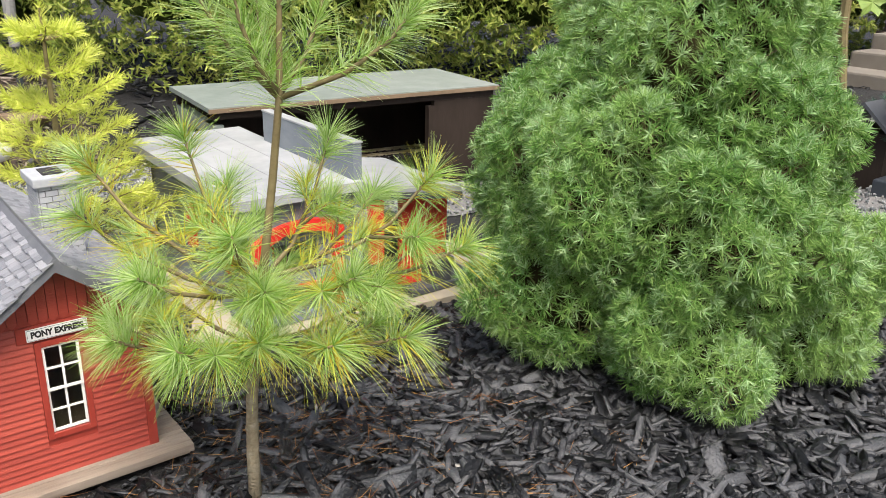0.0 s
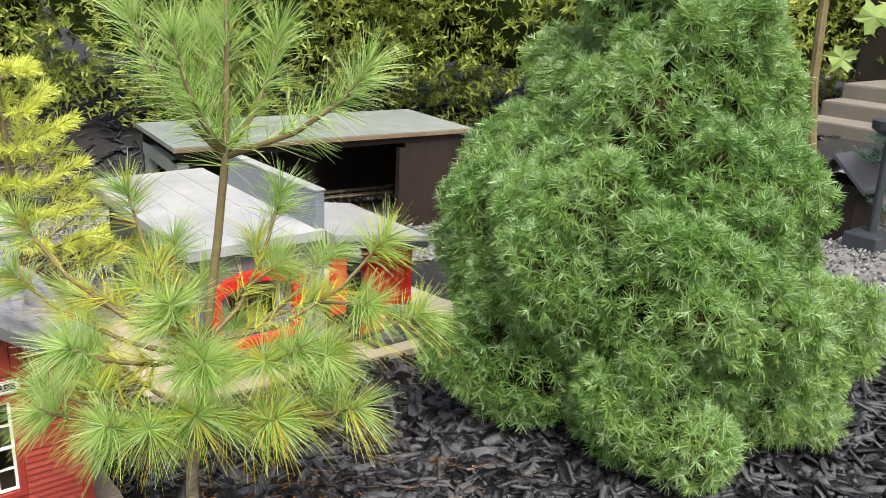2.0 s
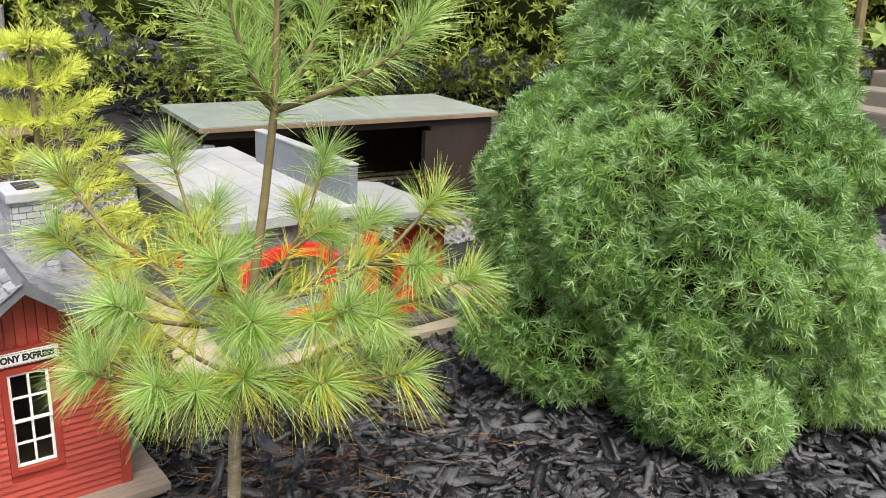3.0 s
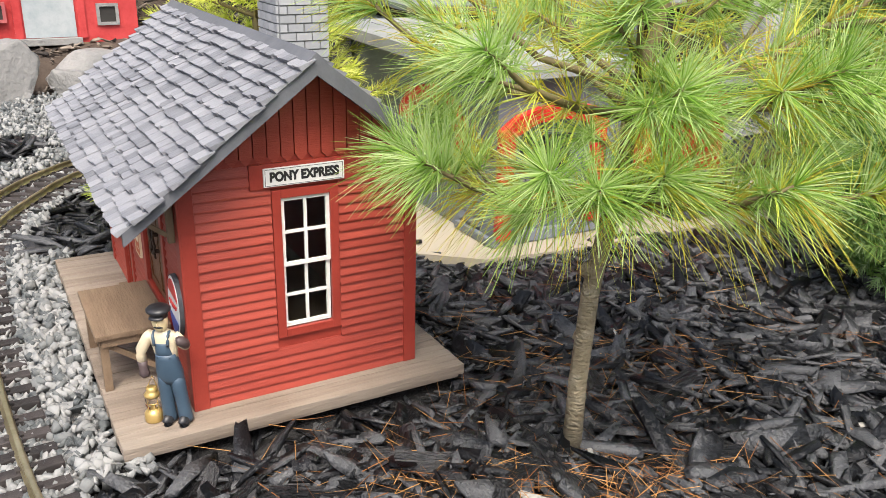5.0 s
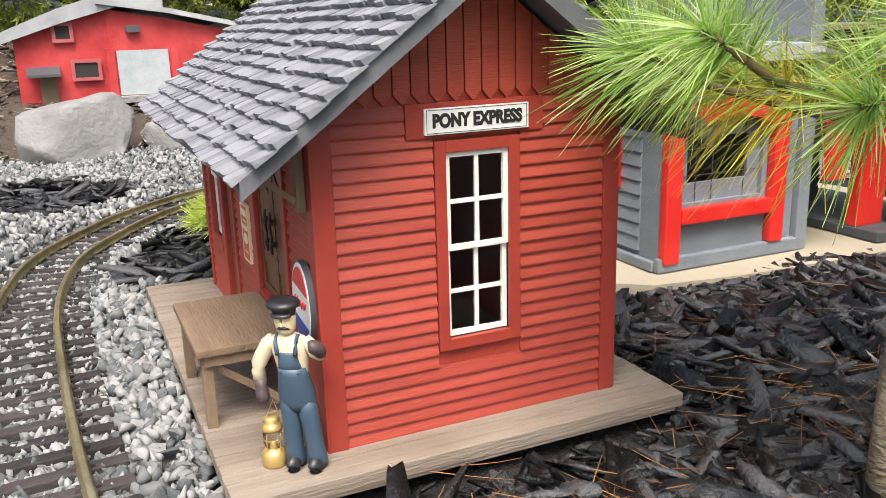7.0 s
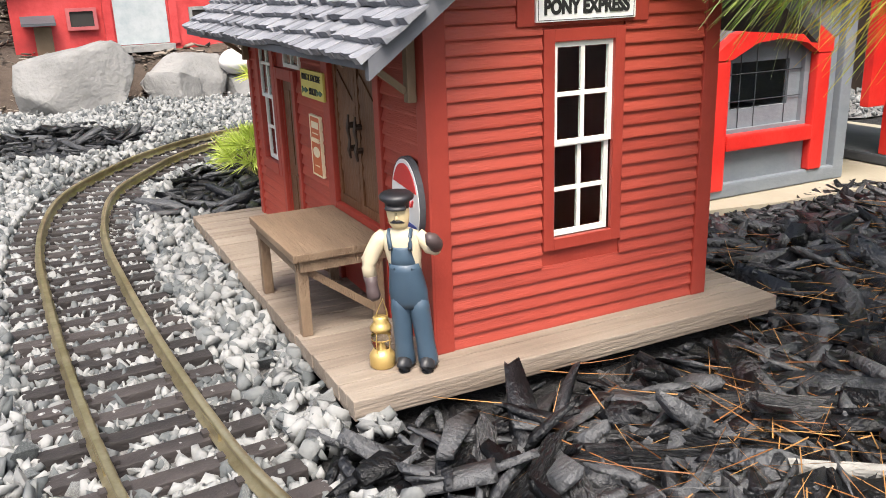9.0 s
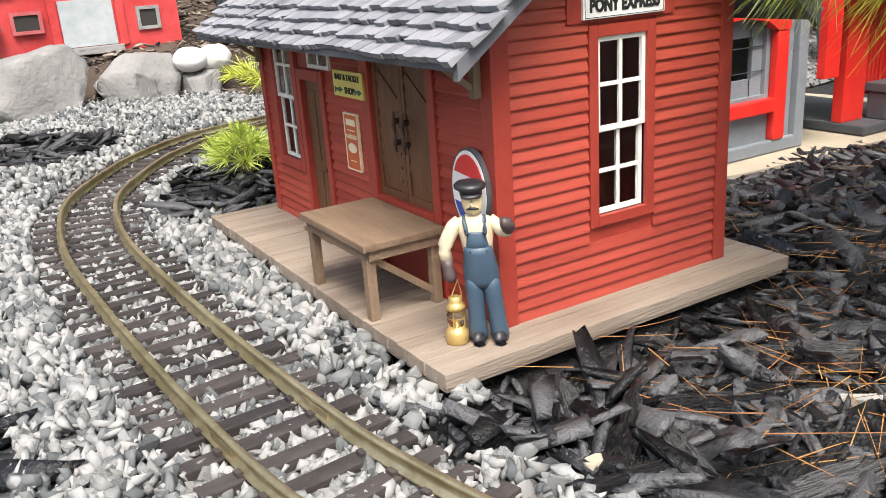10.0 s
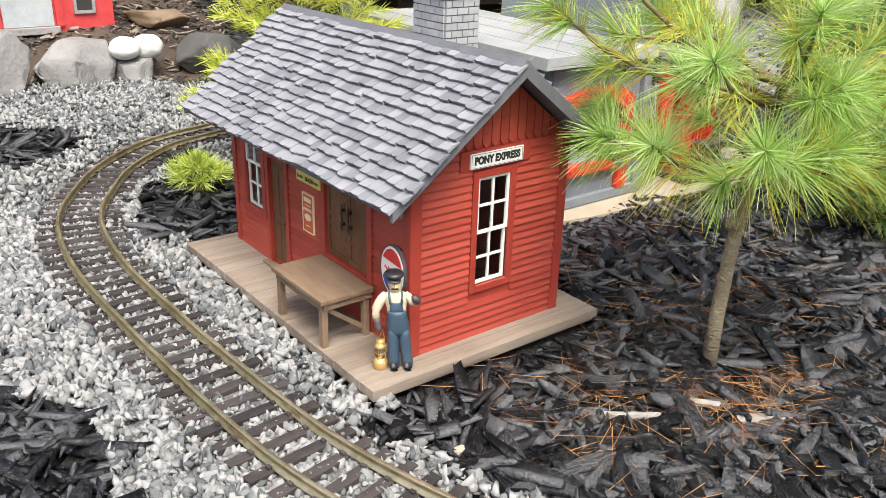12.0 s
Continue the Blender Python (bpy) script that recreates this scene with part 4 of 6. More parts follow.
def gravel_bed():
    ax, ay = np.arange(-0.6, 1.95, 0.015), np.arange(-0.4, 1.1, 0.015)
    X, Y = np.meshgrid(ax, ay, indexing="ij")
    ok = is_gravel(X.ravel(), Y.ravel()).reshape(X.shape)
    n = len(ay)
    V = np.stack([X, Y, gz(X, Y) - 0.0005], -1).reshape(-1, 3)
    c = ok[:-1, :-1] & ok[1:, :-1] & ok[1:, 1:] & ok[:-1, 1:]
    i = (np.arange(len(ax) - 1)[:, None] * n + np.arange(n - 1)[None, :])[c]
    ob = sheet("gravel_bed", V, np.stack([i, i + n, i + n + 1, i + 1], -1), GRIT)
    tagged(ob, "grey crushed-stone grit under the gravel", "gravel", kind="structure")


gravel_bed()


def rough_stone(seed):
    """An angular crushed stone: the hull of a few scattered corners."""
    r = random.Random(seed)
    bm = bmesh.new()
    sx, sy, sz = r.uniform(0.95, 1.5), r.uniform(0.65, 1.0), r.uniform(0.4, 0.75)
    for _ in range(10):
        v = Vector((r.gauss(0, 1), r.gauss(0, 1), r.gauss(0, 1))).normalized() * r.uniform(0.88, 1.12)
        bm.verts.new((v.x * sx, v.y * sy, v.z * sz))
    got = bmesh.ops.convex_hull(bm, input=bm.verts)
    bmesh.ops.delete(bm, geom=list({e for e in got["geom_interior"] + got["geom_unused"] if isinstance(e, bmesh.types.BMVert)}), context="VERTS")
    bmesh.ops.triangulate(bm, faces=bm.faces)
    bm.verts.index_update()
    V = np.array([v.co[:] for v in bm.verts])
    F = np.array([[v.index for v in f.verts] for f in bm.faces])
    bm.free()
    return V, F


def rough_chip(seed):
    """A splintered, long wood chip with a ragged end."""
    r = random.Random(seed)
    L, w, t = 1.0, r.uniform(0.1, 0.3), r.uniform(0.05, 0.12)
    V = []
    cuts = [-0.5, r.uniform(-0.1, 0.1), 0.5]
    for i, a in enumerate(cuts):
        k = r.uniform(0.55, 0.9) if i in (0, 2) else 1
        bend = r.uniform(-0.05, 0.05)
        for yy, zz in ((-1, -1), (1, -1), (1, 1), (-1, 1)):
            V.append((a * L + (r.uniform(-0.1, 0.1) if i in (0, 2) else 0), yy * w / 2 * k + r.uniform(-0.03, 0.03) + bend, zz * t / 2 * k + r.uniform(-0.025, 0.025) + bend * 0.6))
    F = []
    for i in range(2):
        for j in range(4):
            a, b = i * 4 + j, i * 4 + (j + 1) % 4
            F += [(a, b, b + 4), (a, b + 4, a + 4)]
    F += [(0, 2, 1), (0, 3, 2), (8, 9, 10), (8, 10, 11)]
    return np.array(V), np.array(F)


def rough_chunk(seed):
    """A broken, grooved piece of charred-looking wood with splintered ends."""
    r = random.Random(seed + 500)
    w, t = r.uniform(0.14, 0.3), r.uniform(0.09, 0.17)
    ring = [(-1, -0.8), (-0.3, -1), (0.4, -0.9), (1, -0.7), (1, 0.5), (0.55, 0.95), (0.1, 0.8), (-0.35, 1), (-0.8, 0.75), (-1, 0.3)]
    groove = [r.uniform(-0.12, 0.12) for _ in ring]
    ends = [[r.uniform(-0.09, 0.09) for _ in ring] for _ in range(2)]
    V = []
    cuts = [-0.5, -0.28, 0.05, 0.3, 0.5]
    for i, a in enumerate(cuts):
        k = 1.0 + r.uniform(-0.12, 0.06)
        for q, (yy, zz) in enumerate(ring):
            e = ends[0][q] if i == 0 else ends[1][q] if i == len(cuts) - 1 else 0
            V.append((a + e, yy * w / 2 * k + r.uniform(-0.008, 0.008), (zz + groove[q]) * t / 2 * k + r.uniform(-0.01, 0.01)))
    n = len(ring)
    F = []
    for i in range(len(cuts) - 1):
        for j in range(n):
            a, b = i * n + j, i * n + (j + 1) % n
            F += [(a, b, b + n), (a, b + n, a + n)]
    last = (len(cuts) - 1) * n
    for j in range(1, n - 1):
        F += [(0, j + 1, j), (last, last + j, last + j + 1)]
    return np.array(V), np.array(F)


def euler_matrices(rx, ry, rz):
    cx, sx, cy, sy, cz, sz = np.cos(rx), np.sin(rx), np.cos(ry), np.sin(ry), np.cos(rz), np.sin(rz)
    M = np.empty((len(rx), 3, 3))
    M[:, 0, 0], M[:, 0, 1], M[:, 0, 2] = cz * cy, cz * sy * sx - sz * cx, cz * sy * cx + sz * sx
    M[:, 1, 0], M[:, 1, 1], M[:, 1, 2] = sz * cy, sz * sy * sx + cz * cx, sz * sy * cx - cz * sx
    M[:, 2, 0], M[:, 2, 1], M[:, 2, 2] = -sy, cy * sx, cy * cx
    return M


def scatter(kinds, pos, size, rx, ry, rz):
    """Joined copies of the kinds at the places given."""
    Vs, Fs, off = [], [], 0
    which = rng.integers(0, len(kinds), len(pos))
    for k, (V, F) in enumerate(kinds):
        sel = which == k
        if not sel.any():
            continue
        M = euler_matrices(rx[sel], ry[sel], rz[sel])
        W = np.einsum("nij,vj->nvi", M, V) * size[sel][:, None, None] + pos[sel][:, None, :]
        n, m = W.shape[:2]
        Vs.append(W.reshape(-1, 3))
        Fs.append((F[None] + (np.arange(n) * m)[:, None, None] + off).reshape(-1, F.shape[1]))
        off += n * m
    return np.concatenate(Vs), np.concatenate(Fs)


def piece_meshes(kinds, name, material):
    out = []
    for V, F in kinds:
        me = bpy.data.meshes.new(name)
        me.from_pydata((V * K).tolist(), [], F.tolist())
        me.materials.append(material)
        out.append(me)
    return out


def pieces(name, meshes, parent, pos, size, rx, ry, rz):
    for i in range(len(pos)):
        ob = new(name, meshes[i % len(meshes)])
        ob.parent = parent
        ob.matrix_basis = Matrix.Translation(Vector(pos[i]) * K - ORIGIN[parent.name]) @ Euler((rx[i], ry[i], rz[i])).to_matrix().to_4x4() @ Matrix.Diagonal((size[i], size[i], size[i], 1))


def gravel():
    kinds = [rough_stone(i) for i in range(20)]
    def spread(n, x0, x1, y0, y1):
        x, y = rng.uniform(x0, x1, n), rng.uniform(y0, y1, n)
        ok = is_gravel(x, y) & ~in_station(x, y) & ~on_pad(x, y)
        return x[ok], y[ok]
    x1, y1 = spread(27000, -0.32, 0.0, -0.3, 0.45)
    x2, y2 = spread(21000, -0.45, 0.62, 0.4, 1.03)
    x3, y3 = spread(13000, 0.55, 1.9, -0.5, 1.0)
    x, y = np.concatenate([x1, x2, x3]), np.concatenate([y1, y2, y3])
    size = (rng.gamma(6, 0.00047, len(x)) + 0.0011) * 1.0
    size = np.minimum(size, 0.0056)
    size[len(x1):] *= 0.98
    d, s = dist_to_line(x, y)
    low = d < 0.0385
    size[low] *= 0.85
    z = gz(x, y) + size * 0.35 + rng.uniform(0, 0.0035, len(x))
    z[low] = RAIL_TOP - 0.0097 - size[low] * 0.45 + rng.uniform(0, 0.0022, low.sum())
    keep = ~((np.abs(d - GAUGE / 2) < 0.0045) & (z + size * 0.5 > RAIL_TOP - 0.006))
    x, y, z, size = x[keep], y[keep], z[keep], size[keep]
    pos = np.stack([x, y, z], -1)
    a = [rng.uniform(0, 6.283, len(x)) for _ in range(3)]
    near = np.zeros(len(x), bool)
    idx = np.nonzero((x > -0.2) & (x < -0.02) & (y > -0.16) & (y < 0.06) & (size > 0.0041))[0][:300]
    near[idx] = True
    V, F = scatter(kinds, pos[~near], size[~near], *[q[~near] for q in a])
    g = thing("gravel", -0.11, 0.0, -0.013, "loose grey crushed-stone gravel round the track", "gravel", kind="stuff")
    tagged(sheet("stones", V, F, STONE, g), kind="stuff")
    pieces("stone", piece_meshes(kinds, "stone", STONE_ONE), g, pos[near], size[near], *[q[near] for q in a])


def mulch():
    kinds = [rough_chip(i) for i in range(16)]
    def spread(n, x0, x1, y0, y1):
        x, y = rng.uniform(x0, x1, n), rng.uniform(y0, y1, n)
        ok = ~is_gravel(x, y) & ~in_station(x, y) & ~on_pad(x, y) & ~((x < 0.42) & (y > 0.98))
        return x[ok], y[ok]
    xa, ya = spread(14500, -0.06, 0.62, -0.42, 0.2)
    xb, yb = spread(10000, 0.3, 1.15, -0.45, 0.2)
    xc, yc = spread(6000, -0.45, 0.5, 0.22, 1.0)
    xd, yd = spread(2600, -0.35, -0.1, -0.2, 0.2)
    xe, ye = rng.uniform(-0.8, 3.2, 11000), rng.uniform(0.4, 2.3, 11000)
    ok = ~is_gravel(xe, ye) & ((np.hypot(xe, ye + 0.6) > 1.5) | (ye > 1.2)) & ~((xe < 0.42) & (ye > 1.0) & (ye < 1.42))
    xe, ye = xe[ok], ye[ok]
    x, y = np.concatenate([xa, xb, xc, xd, xe]), np.concatenate([ya, yb, yc, yd, ye])
    n = len(x)
    size = rng.gamma(3.0, 0.0062, n) + 0.008
    size = np.minimum(size, 0.052)
    size[n - len(xe):] = np.minimum(size[n - len(xe):] * 1.3, 0.05)
    z = gz(x, y) + rng.uniform(-0.004, 0.005, n)
    edge = in_station(x + 0.02, y) | in_station(x - 0.02, y) | in_station(x, y + 0.02) | in_station(x, y - 0.02)
    size[edge] = np.minimum(size[edge], 0.014)
    z[edge] -= 0.003
    rim = (x > 0.22) & (x < 0.7) & (y > 0.13) & (y < 0.2)
    size[rim] = np.minimum(size[rim], 0.024)
    z[rim] -= 0.002
    pos = np.stack([x, y, z], -1)
    rx, ry, rz = rng.normal(0, 0.5, n), rng.normal(0, 0.25, n), rng.uniform(0, 6.283, n)
    near = np.zeros(n, bool)
    idx = np.nonzero((x > -0.03) & (x < 0.25) & (y > -0.25) & (y < -0.045) & (size > 0.02) & ~edge)[0][:250]
    near[idx] = True
    size[idx] *= 1.15
    V, F = scatter(kinds, pos[~near], size[~near], rx[~near], ry[~near], rz[~near])
    g = thing("mulch", 0.1, -0.12, -0.013, "black dyed wood-chip mulch covering the bed", "mulch", kind="stuff")
    tagged(sheet("chips", V, F, CHIP, g), kind="stuff")
    big = piece_meshes([rough_chunk(i) for i in range(12)], "chip", CHIP_ONE)
    pieces("chip", big, g, pos[near], size[near], rx[near] * 0.5, ry[near] * 0.35, rz[near])
    # the largest pieces beside the platform
    r = random.Random(77)
    spots, turns, sizes = [(0.094, -0.054)], [radians(36)], [0.036]
    while len(spots) < 46:
        px, py = r.uniform(-0.02, 0.24), r.uniform(-0.24, -0.052)
        if all(math.hypot(px - a, py - b) > 0.024 for a, b in spots) and not is_gravel(np.array([px]), np.array([py]))[0] and math.hypot(px - 0.166, py + 0.109) > 0.025:
            spots.append((px, py))
            turns.append(r.uniform(0, 6.283))
            sizes.append(r.uniform(0.02, 0.036))
    P = [(a, b, float(gz(a, b)) + 0.003) for a, b in spots]
    pieces("chip", big, g, P, sizes, [r.gauss(0, 0.25) for _ in P], [r.gauss(0, 0.12) for _ in P], turns)


gravel()
mulch()


# ---- plants ----
def ribbons(base, tip, width, sag, segs=2):
    """Needles as narrow, bent strips from base to tip."""
    n = len(base)
    d = tip - base
    L = np.linalg.norm(d, axis=1)
    side = np.cross(d, rng.normal(size=(n, 3)))
    side /= np.linalg.norm(side, axis=1)[:, None] + 1e-9
    rows = []
    for i in range(segs + 1):
        u = i / segs
        c = base + d * u + np.array([0, 0, -1.0]) * (sag * L * u * u)[:, None]
        w = (width * (1 - 0.75 * u))[:, None]
        rows += [c - side * w / 2, c + side * w / 2]
    V = np.stack(rows, 1)
    k = 2 * (segs + 1)
    F = np.array([[2 * i, 2 * i + 1, 2 * i + 3, 2 * i + 2] for i in range(segs)])
    return V.reshape(-1, 3), (F[None] + (np.arange(n) * k)[:, None, None]).reshape(-1, 4)


def unit(v):
    return v / (np.linalg.norm(v, axis=-1, keepdims=True) + 1e-9)


def brush(p0, p1, count, length, spread, r, forward=0.55):
    """Needle roots along the shoot p0-p1 and tips that lean forward and out."""
    p0, p1 = np.array(p0), np.array(p1)
    d = unit(p1 - p0)
    u = np.sqrt(r.uniform(0, 1, count))
    base = p0 + (p1 - p0) * u[:, None]
    out = r.normal(size=(count, 3))
    out = unit(out - (out @ d)[:, None] * d)
    f = forward + (u - 0.5) * 0.7 + r.normal(0, spread, count)
    way = unit(out + d * f[:, None] * 1.4 + np.array([0, 0, 0.22]))
    return base, base + way * (length * r.uniform(0.7, 1.12, count))[:, None]


def fascicles(p0, p1, count, length, r, lean0, lean1, droop=0.0):
    """Bundles of five needles along the shoot p0-p1; lean0 and lean1: how far forward they point at its foot and tip."""
    p0, p1 = np.array(p0), np.array(p1)
    d = unit(p1 - p0)
    u = r.uniform(0, 1, count) ** 0.7
    base = p0 + (p1 - p0) * u[:, None]
    out = r.normal(size=(count, 3))
    out = unit(out - (out @ d)[:, None] * d)
    f = lean0 + (lean1 - lean0) * u ** 2 * r.uniform(0.2, 1.3, count)
    way = unit(out + d * f[:, None] + np.array([0, 0, 0.12 - droop]))
    long = length * r.uniform(0.65, 1.12, count)
    five = unit(np.repeat(way, 5, 0) + r.normal(0, 0.17, (count * 5, 3)))
    return np.repeat(base, 5, 0), np.repeat(base, 5, 0) + five * (np.repeat(long, 5) * r.uniform(0.9, 1.05, count * 5))[:, None]


def white_pine():
    t = thing("white_pine_sapling", 0.166, -0.109, -0.013, "young white pine with long yellow-green needles on thin trunk", "tree")
    trunk = [(0.166, -0.109, -0.02), (0.1662, -0.1092, 0.03), (0.168, -0.1105, 0.08), (0.1735, -0.115, 0.13), (0.18, -0.12, 0.19), (0.187, -0.1255, 0.25), (0.1925, -0.13, 0.305), (0.195, -0.132, 0.37), (0.196, -0.133, 0.435)]
    part("leader", rod(trunk[3:], [0.0037, 0.0031, 0.0028, 0.0025, 0.0018, 0.0011], 12), TWIG, t, "smooth olive-brown upper stem", smooth=True)
    bm = rod(trunk[:4], [0.0054, 0.0048, 0.0045, 0.0038], 12)
    for z in (0.02, 0.055, 0.09):
        q = (0.1665 + z * 0.01, -0.109, z)
        rod([(q[0] - 0.0025, q[1], z - 0.003), (q[0], q[1], z), (q[0] + 0.001, q[1], z + 0.003)], [0.004, 0.0048, 0.004], 12, bm)
    part("trunk", bm, BARK, t, smooth=True)
    T = np.array(trunk)
    def on_trunk(z):
        return np.array([np.interp(z, T[:, 2], T[:, k]) for k in range(3)])
    r = np.random.default_rng(5)
    # whorls: start height, turn (0: right of the first view, 90: away), reach, rise
    limbs = [(0.126, 216, 0.1, 0.03), (0.128, 250, 0.09, 0.034), (0.126, 284, 0.06, 0.03), (0.128, 318, 0.085, 0.026), (0.126, 346, 0.115, 0.022), (0.125, 25, 0.1, 0.03), (0.124, 85, 0.09, 0.034), (0.124, 150, 0.1, 0.03), (0.124, 190, 0.1, 0.026),
             (0.165, 172, 0.135, 0.052), (0.168, 226, 0.09, 0.034), (0.166, 285, 0.05, 0.022), (0.168, 328, 0.085, 0.03), (0.168, 357, 0.145, 0.04), (0.168, 50, 0.115, 0.05), (0.168, 115, 0.115, 0.05),
             (0.178, 182, 0.115, 0.085), (0.178, 6, 0.12, 0.075), (0.178, 65, 0.09, 0.085), (0.178, 140, 0.085, 0.09), (0.176, 262, 0.05, 0.05),
             (0.305, 182, 0.055, 0.09), (0.307, 225, 0.032, 0.075), (0.305, 352, 0.09, 0.06), (0.307, 50, 0.045, 0.075), (0.307, 120, 0.04, 0.07)]
    B, E = [], []
    def grow(store, got):
        store[0].append(got[0])
        store[1].append(got[1])
    young, old = (B, E), ([], [])
    for z, turn, reach, rise in limbs:
        a = radians(turn - 37.6)
        p = on_trunk(z)
        way = np.array([math.cos(a), math.sin(a), 0])
        up = z > 0.25
        tip = p + way * reach + np.array([0, 0, rise])
        m1 = p + way * reach * (0.5 if up else 0.4) + np.array([0, 0, rise * (0.3 if up else 0.15)])
        m2 = p + way * reach * (0.82 if up else 0.75) + np.array([0, 0, rise * (0.65 if up else 0.52)])
        part("branch", rod([p, m1, m2, tip], [0.0021, 0.0017, 0.0014, 0.001], 7), TWIG, t, smooth=True)
        if up:
            # leaders: brushes all along the upper part
            grow(young, fascicles(p + (m1 - p) * 0.3, m2, 44, 0.034, r, 0.7, 0.9))
            grow(young, fascicles(m2, tip, 46, 0.034, r, 0.7, 1.8))
            continue
        shoots = [(m2 + (tip - m2) * 0.35, tip, 1.0)]
        for s in (-1, 1):
            if r.uniform() < 0.8:
                b = a + s * r.uniform(0.55, 0.95)
                q0 = m1 + (m2 - m1) * r.uniform(0.1, 0.7)
                q1 = q0 + np.array([math.cos(b), math.sin(b), 0]) * reach * r.uniform(0.25, 0.4) + np.array([0, 0, r.uniform(-0.004, 0.02)])
                part("branch", rod([q0, (q0 + q1) / 2, q1], [0.0013, 0.0011, 0.0009], 6), TWIG, t, smooth=True)
                shoots.append((q0 + (q1 - q0) * 0.6, q1, 0.75))
        for e0, e1, k in shoots:
            grow(young, fascicles(e1 - unit(e1 - e0) * 0.02, e1, int(42 * k), 0.031, r, 0.3, 1.7, 0.03))
            grow(young if r.uniform() < 0.6 else old, fascicles(e0, e1, int(16 * k), 0.036, r, 0.6, 1.0, 0.05))
        grow(old, fascicles(p + (m1 - p) * 0.6, m2, 22, 0.038, r, 0.9, 1.1, 0.1))
    grow(young, fascicles(on_trunk(0.345), on_trunk(0.435), 80, 0.036, r, 0.8, 1.7))
    grow(young, fascicles(on_trunk(0.298), on_trunk(0.318), 30, 0.03, r, 0.2, 0.8))
    B, E = np.concatenate(B), np.concatenate(E)
    V, F = ribbons(B, E, np.full(len(B), 0.00062), r.uniform(0.02, 0.22, len(B)), 2)
    tagged(sheet("needles", V, F, PINE_NEEDLE, t, "long yellow-green needles"), kind="stuff")
    B, E = np.concatenate(old[0]), np.concatenate(old[1])
    V, F = ribbons(B, E, np.full(len(B), 0.00058), r.uniform(0.05, 0.4, len(B)), 2)
    tagged(sheet("old_needles", V, F, PINE_OLD, t, "yellowing older needles"), kind="stuff")


white_pine()


def dwarf_spruce():
    cx, cy, z0 = 0.674, -0.089, -0.015
    t = thing("dwarf_spruce", cx, cy, z0, "dense conical dwarf spruce with lumpy bright green foliage", "tree")
    prof_z = np.array([-0.015, 0.03, 0.08, 0.13, 0.2, 0.3, 0.4, 0.5, 0.6, 0.67])
    prof_r = np.array([0.135, 0.17, 0.186, 0.178, 0.148, 0.104, 0.07, 0.042, 0.016, 0.003])
    r = np.random.default_rng(21)
    # billows of foliage over the cone, each broken into smaller sprays
    n = 46
    lz = np.concatenate([r.uniform(0.02, 0.3, 30), r.uniform(0.28, 0.62, 16)])
    la = (np.arange(n) * 2.399963) % (2 * math.pi) + r.normal(0, 0.2, n)
    lr = np.interp(lz, prof_z, prof_r)
    big = np.clip(0.03 + 0.22 * lr * r.uniform(0.8, 1.3, n), 0.028, 0.085)
    C0 = np.stack([cx + np.cos(la) * (lr - big * 0.6), cy + np.sin(la) * (lr - big * 0.6), lz], -1)
    C, rad, aim = [], [], []
    for i in range(n):
        outward = unit(C0[i] - np.array([cx, cy, lz[i] - 0.06]))
        for _ in range(7):
            d = unit(r.normal(size=3) + outward * 1.1)
            C.append(C0[i] + d * big[i] * r.uniform(0.64, 0.9) * np.array([1, 1, 1.3]))
            rad.append(big[i] * r.uniform(0.3, 0.5))
            aim.append(unit(d * 0.6 + outward + np.array([0, 0, 0.35])))
    C, rad, aim = np.array(C), np.array(rad), np.array(aim)
    P, N = [], []
    def cover(c, rr, a, stretch, density):
        m = int(density * rr * rr)
        d = unit(r.normal(size=(m, 3)))
        along = (d @ a)[:, None] * a
        P.append(c + (d + along * stretch) * rr)
        N.append(unit(d + along * 0.3 + a * 0.35))
    for c, rr, a in zip(C, rad, aim):
        cover(c, rr, a, 0.5, 230000)
    for i in range(n):
        cover(C0[i], big[i], np.array([0, 0, 1.0]), 0.3, 260000)
    P, N = np.concatenate(P), np.concatenate(N)
    keep = P[:, 2] > 0.008
    keep &= np.hypot(P[:, 0] - cx, P[:, 1] - cy) > np.interp(P[:, 2], prof_z, prof_r) * 0.72
    for c, rr in zip(C, rad):
        keep &= np.linalg.norm(P - c, axis=1) > rr * 0.8
    for c, rr in zip(C0, big):
        keep &= np.linalg.norm((P - c) / np.array([1, 1, 1.3]), axis=1) > rr * 0.84
    P, N = P[keep], N[keep]
    P += r.normal(0, 0.002, P.shape)
    # thin out, so that each shoot keeps its own room
    cell = {}
    pick = []
    for i in r.permutation(len(P)):
        key = tuple(np.floor(P[i] / 0.0108).astype(int))
        if cell.get(key, 0) < 1:
            cell[key] = 1
            pick.append(i)
    pick = pick[:12500]
    P, N = P[pick], N[pick]
    # shoots: a star of needles round a stub of twig, pale at the tip
    ax = unit(N + np.array([0, 0, 0.1]) + r.normal(0, 0.16, N.shape))
    per = 38
    m = len(P)
    u = np.linspace(0, 1, per)[None, :] * np.ones((m, 1))
    L = r.uniform(0.008, 0.013, (m, 1))
    base = P[:, None] - ax[:, None] * 0.008 + ax[:, None] * (u * L)[..., None]
    o = r.normal(size=(m, per, 3))
    o -= (o * ax[:, None]).sum(-1, keepdims=True) * ax[:, None]
    way = unit(unit(o) + ax[:, None] * (0.25 + u[..., None] ** 2 * 1.0))
    tip = base + way * (0.0128 - 0.005 * u[..., None] ** 3) * r.uniform(0.85, 1.12, (m, per, 1))
    # pale tips, more of them on upward-facing shoots to paint in light from above
    bright = (r.uniform(size=(m, 1)) < 0.35 + 0.3 * np.clip(N[:, 2:3] + 0.2, 0, 1)) & (u > 0.62)
